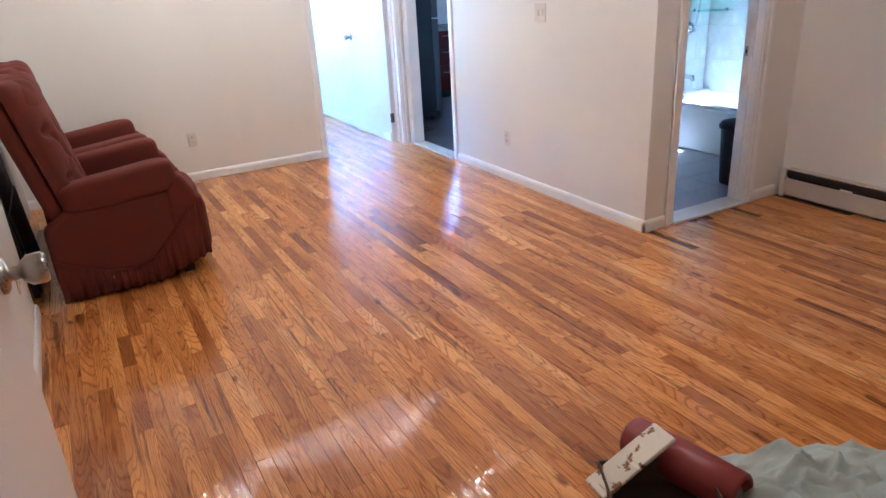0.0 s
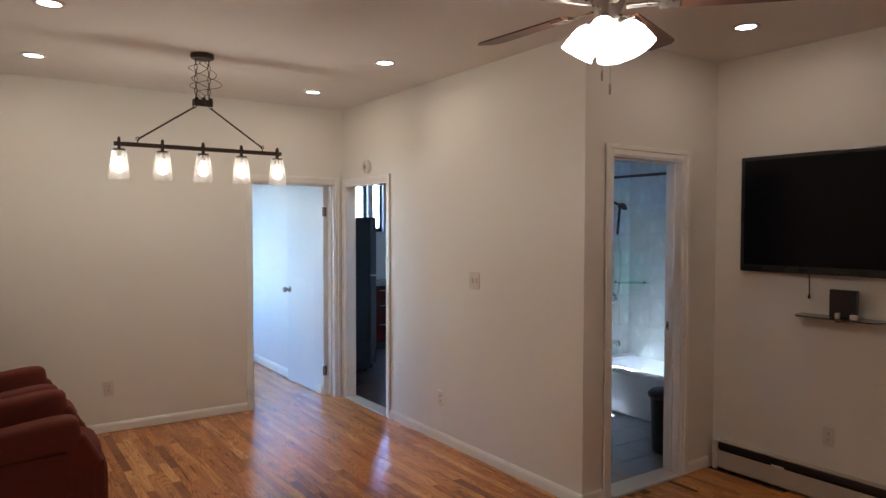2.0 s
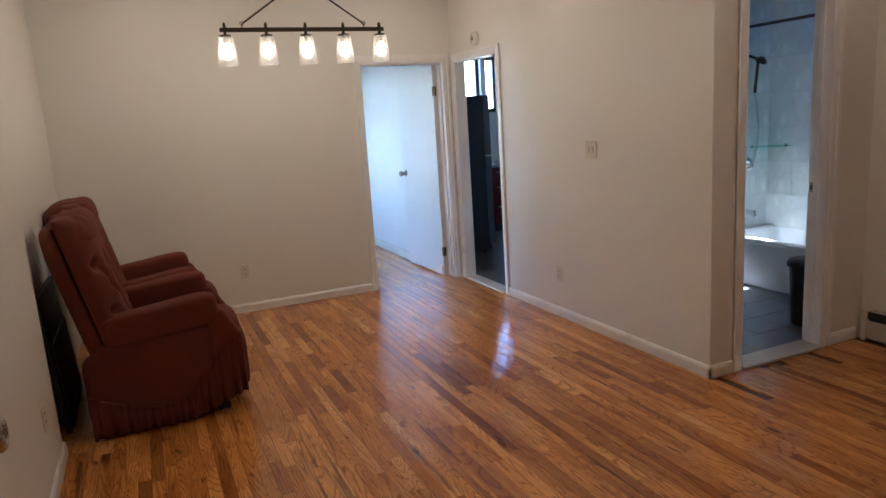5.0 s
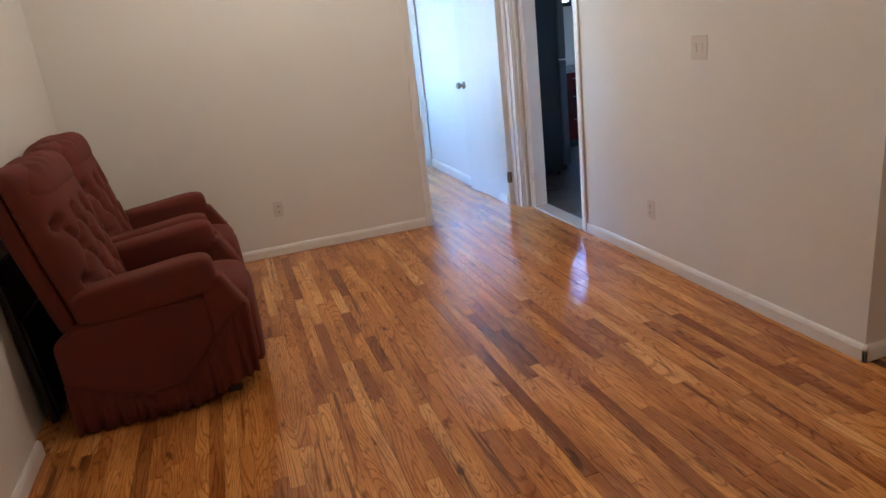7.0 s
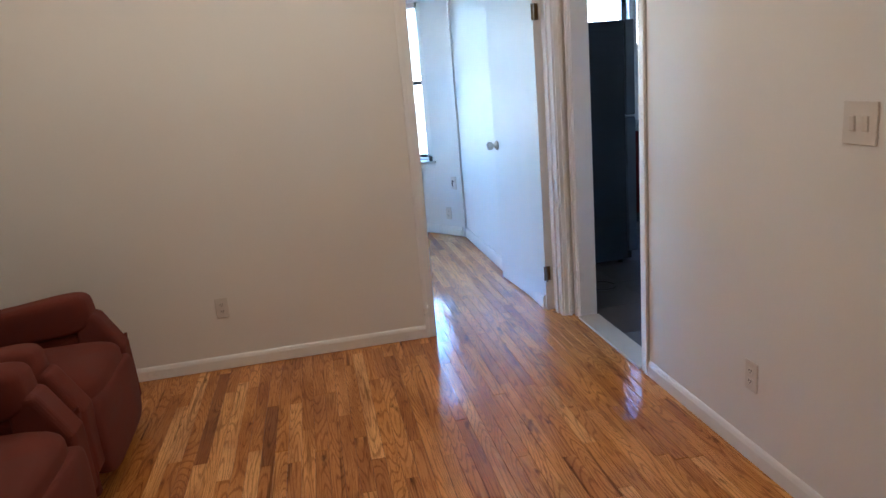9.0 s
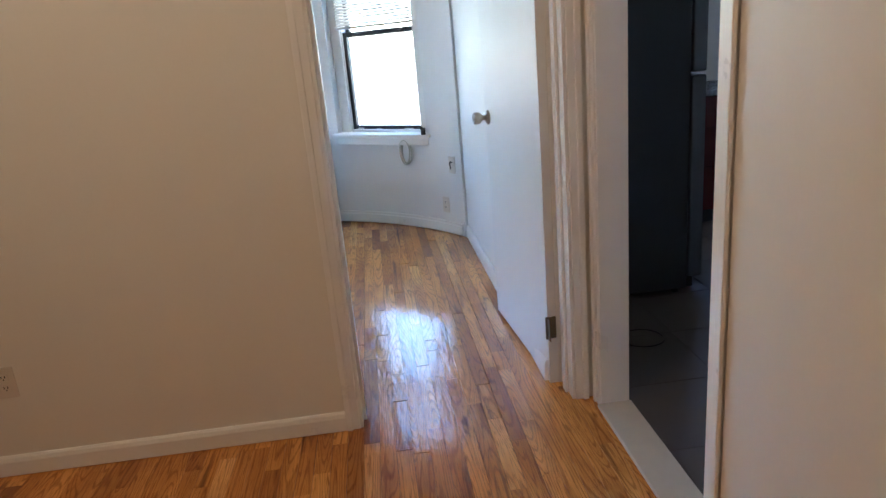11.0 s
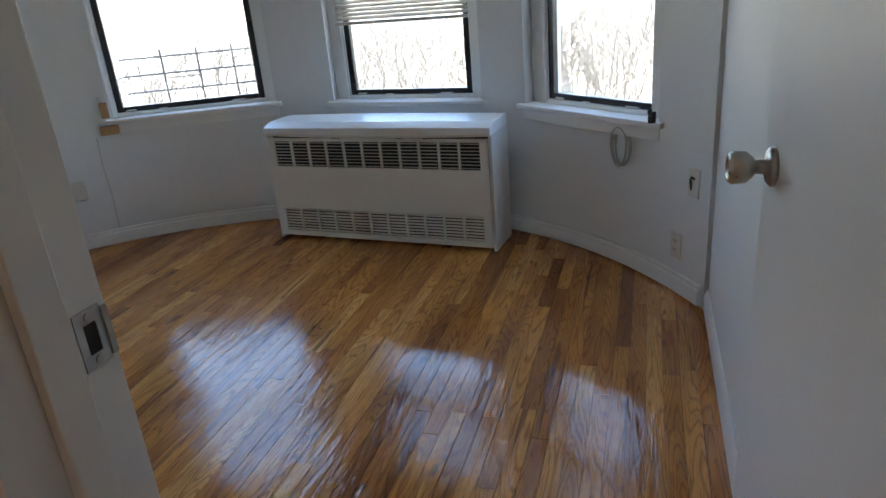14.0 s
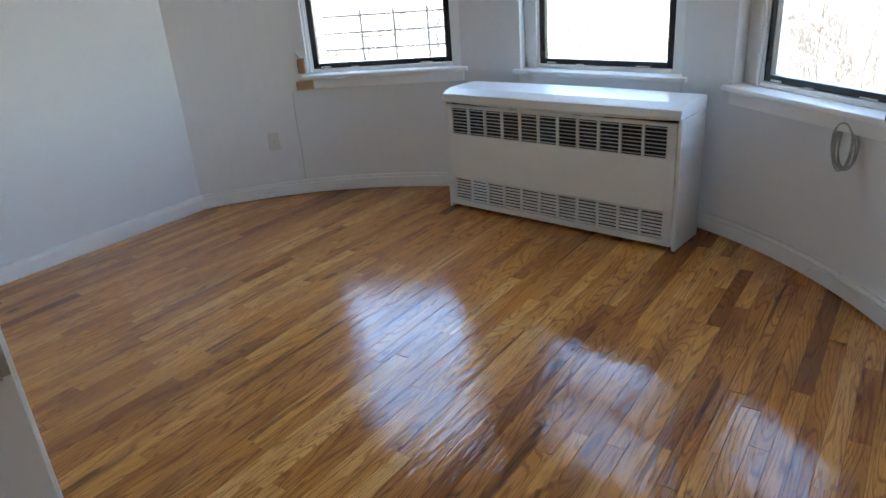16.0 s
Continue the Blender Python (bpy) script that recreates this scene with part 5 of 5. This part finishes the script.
def cabinet(x, w):
    c = root("base_cabinet", "glossy dark red base cabinet with steel pulls", "cabinet", pose(x, 2.0, 0), "kitchen base cabinets")
    Mesh().box((0.0, 0.022, 0.1), (w, 0.6, 0.87)).done("body", REDCAB, c, 0.002)
    Mesh().box((0.0, 0.07, 0.0), (w, 0.58, 0.1)).done("plinth", BLACKPL, c)
    for z0, z1 in ((0.105, 0.40), (0.406, 0.66), (0.666, 0.865)):
        d = Mesh().box((0.003, 0.0, z0), (w - 0.003, 0.02, z1)).done("drawer_front", REDCAB, c, 0.003)
        Mesh().rod((w * 0.25, -0.025, z1 - 0.06), (w * 0.75, -0.025, z1 - 0.06), 0.006, 10).rod((w * 0.3, -0.025, z1 - 0.06), (w * 0.3, 0.0, z1 - 0.06), 0.005, 8).rod((w * 0.7, -0.025, z1 - 0.06), (w * 0.7, 0.0, z1 - 0.06), 0.005, 8).done("pull", CHROME, d)
    return c


cabinet(1.4, 0.45), cabinet(1.853, 0.45)
ct = tagged(Mesh().box((1.38, 1.975, 0.871), (2.545, 2.595, 0.91)).done("countertop", COUNTER, bevel=0.005), "speckled grey stone countertop on the red cabinets", "countertop")

# ---- floors and tiles ----


def lead(x):
    """How far the living room's strip at x runs on through the bedroom doorway."""
    k = round((x + 3.4) / 0.057)
    return 0.06 + (k * 37 % 17) / 17 * 0.8 if -0.93 < x < -0.07 else 0.0


def strip_floor(name, label, inside, x0, x1, y0, y1, near, seed):
    """Oak strips 57 mm wide, laid along y with broken joints. The 300 nearest to a stretch of the plan are pieces of their own."""
    rg = random.Random(seed)
    base = structure(Mesh().box((x0, y0, -0.12), (x1, y1, -0.009)).done(name, SUBFLOOR), label, "floor")
    wd = 0.057
    strips = []
    x = x0
    while x < x1 - 0.01:
        y_ = y0 - rg.uniform(0, 0.8)
        while y_ < y1 + lead(x) * (y1 == 0.0):
            L = rg.choice((0.32, 0.42, 0.55, 0.68, 0.8, 0.95, 1.15, 1.4))
            a_, b_ = max(y_, y0 + lead(x) * (y0 == 0.0)), min(y_ + L, y1 + lead(x) * (y1 == 0.0))
            if b_ - a_ > 0.04 and inside((x + wd / 2), (a_ + b_) / 2):
                strips.append((x, a_, b_))
            y_ += L
        x += wd
    strips.sort(key=lambda q: (q[0] - near[0]) ** 2 + ((q[1] + q[2]) / 2 - near[1]) ** 2)
    shared = {}
    for x, a_, b_ in strips[:300]:
        key = round(b_ - a_, 2)
        if key not in shared:
            shared[key] = piece((wd - 0.0011, key - 0.0011, 0.009), 0.0001, OAK, "plank")
        o = new("plank", shared[key])
        o.location = (x + wd / 2, (a_ + b_) / 2, -0.0045 + rg.uniform(-0.00025, 0.0))
        o.rotation_euler = (rg.gauss(0, 0.0012), rg.gauss(0, 0.0042), 0)
        o.parent = base
    verts, faces, tones = [], [], []
    for x, a_, b_ in strips[300:]:
        k = len(verts)
        g_ = 0.00055
        tilt = rg.gauss(0, 0.00011)
        lo, hi = (x + g_, a_ + g_), (x + wd - g_, b_ - g_)
        for z, i in ((-0.009, 0.0), (-0.0002, 0.0), (-0.0001, 0.0001)):
            verts += [(lo[0] + i, lo[1] + i, z - tilt), (hi[0] - i, lo[1] + i, z + tilt), (hi[0] - i, hi[1] - i, z + tilt), (lo[0] + i, hi[1] - i, z - tilt)]
        for r_ in (0, 4):
            for i in range(4):
                q = (i + 1) % 4
                faces.append((k + r_ + i, k + r_ + q, k + r_ + 4 + q, k + r_ + 4 + i))
        faces.append((k + 8, k + 9, k + 10, k + 11))
        tones += [rg.random()] * 12
    if verts:
        data = bpy.data.meshes.new("far_planks")
        data.from_pydata(verts, [], faces)
        at_ = data.attributes.new("tone", "FLOAT", "POINT")
        at_.data.foreach_set("value", tones)
        data.materials.append(OAK)
        o = tagged(new("far_planks", data), kind="stuff")
        o.parent = base
    return base


def piece(size, edge, mat, name):
    """A slab with chamfered top edges."""
    sx, sy, sz = (v / 2 for v in size)
    verts = []
    for z, i in ((-sz, 0), (sz - edge, 0), (sz, edge)):
        verts += [(-sx + i, -sy + i, z), (sx - i, -sy + i, z), (sx - i, sy - i, z), (-sx + i, sy - i, z)]
    faces = [(3, 2, 1, 0), (8, 9, 10, 11)]
    for r_ in (0, 4):
        for i in range(4):
            q = (i + 1) % 4
            faces.append((r_ + i, r_ + q, r_ + 4 + q, r_ + 4 + i))
    data = bpy.data.meshes.new(name)
    data.from_pydata(verts, [], faces)
    data.materials.append(mat)
    return data


def in_living(x, y_):
    return -3.4 < x < 1.3 and not (x > 0.0 and y_ > -3.2)


strip_floor("floor_living", "glossy varnished red oak strip floor", in_living, -3.4, 1.3, -7.25, 0.0, (-1.5, -2.6), 3)
strip_floor("floor_bedroom", "glossy varnished red oak strip floor in the bedroom", lambda x, y_: math.hypot(x - CX, y_ - CY) < R + 0.5 or y_ < 2.3, -3.4 - 0.057 * 11, -0.06, 0.0, 3.52, (-1.3, 1.7), 4)


def tiles(name, label, origin, u, v, nu, nv, su, sv, mat, gap=0.002, shift=0.5, thick=0.008, category="floor"):
    """A bed of grout with tiles set on it. u and v: unit directions of the courses."""
    o, u, v = Vector(origin), Vector(u), Vector(v)
    n_ = u.cross(v)
    m = Matrix((( u.x, v.x, n_.x, o.x), (u.y, v.y, n_.y, o.y), (u.z, v.z, n_.z, o.z), (0, 0, 0, 1)))
    bed = Mesh().box((0, 0, -0.02), (nu * su, nv * sv, 0.0)).done(name, GROUT)
    bed.matrix_basis = m
    structure(bed, label, category)
    data = piece((su - gap, sv - gap, thick), 0.001, mat, "tile")
    half = piece((su * shift - gap, sv - gap, thick), 0.001, mat, "tile")
    for k in range(nv):
        odd = k % 2 and shift
        for i in range(nu + (1 if odd else 0)):
            cut = odd and i in (0, nu)
            t = new("tile", half if cut else data)
            x = ((su * shift / 2) if i == 0 else nu * su - su * shift / 2) if cut else (i + 0.5 - (shift if odd else 0)) * su
            t.location = (x, (k + 0.5) * sv, thick / 2 - 0.002)
            t.parent = bed
    return bed


tiles("floor_bath", "grey rectangular ceramic bathroom floor tiles", (0.1, -3.08, -0.006), (1, 0, 0), (0, 1, 0), 5, 6, 0.49, 0.265, FTILE)
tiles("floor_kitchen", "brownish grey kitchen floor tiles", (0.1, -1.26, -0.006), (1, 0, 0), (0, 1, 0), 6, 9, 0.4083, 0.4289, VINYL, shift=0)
tiles("wall_tiles_long", "pale stone-look bathroom wall tiles", (2.43, -3.08, 0.39), (0, 1, 0), (0, 0, 1), 3, 8, 0.527, 0.301, TILE, category="wall tiles").matrix_basis = Matrix(((0, 0, -1, 2.43), (-1, 0, 0, -1.5), (0, 1, 0, 0.39), (0, 0, 0, 1)))
tiles("wall_tiles_end", "pale stone-look bathroom wall tiles", (0, 0, 0), (1, 0, 0), (0, 1, 0), 3, 8, 0.30, 0.301, TILE, category="wall tiles").matrix_basis = Matrix(((1, 0, 0, 1.53), (0, 0, -1, BY), (0, 1, 0, 0.39), (0, 0, 0, 1)))
wall("wall_bath_end", "x", BY + 0.02, 0.1, 0.1, 2.55, 0, CEIL, [], WALL_BED, "white wall at the end of the bath")
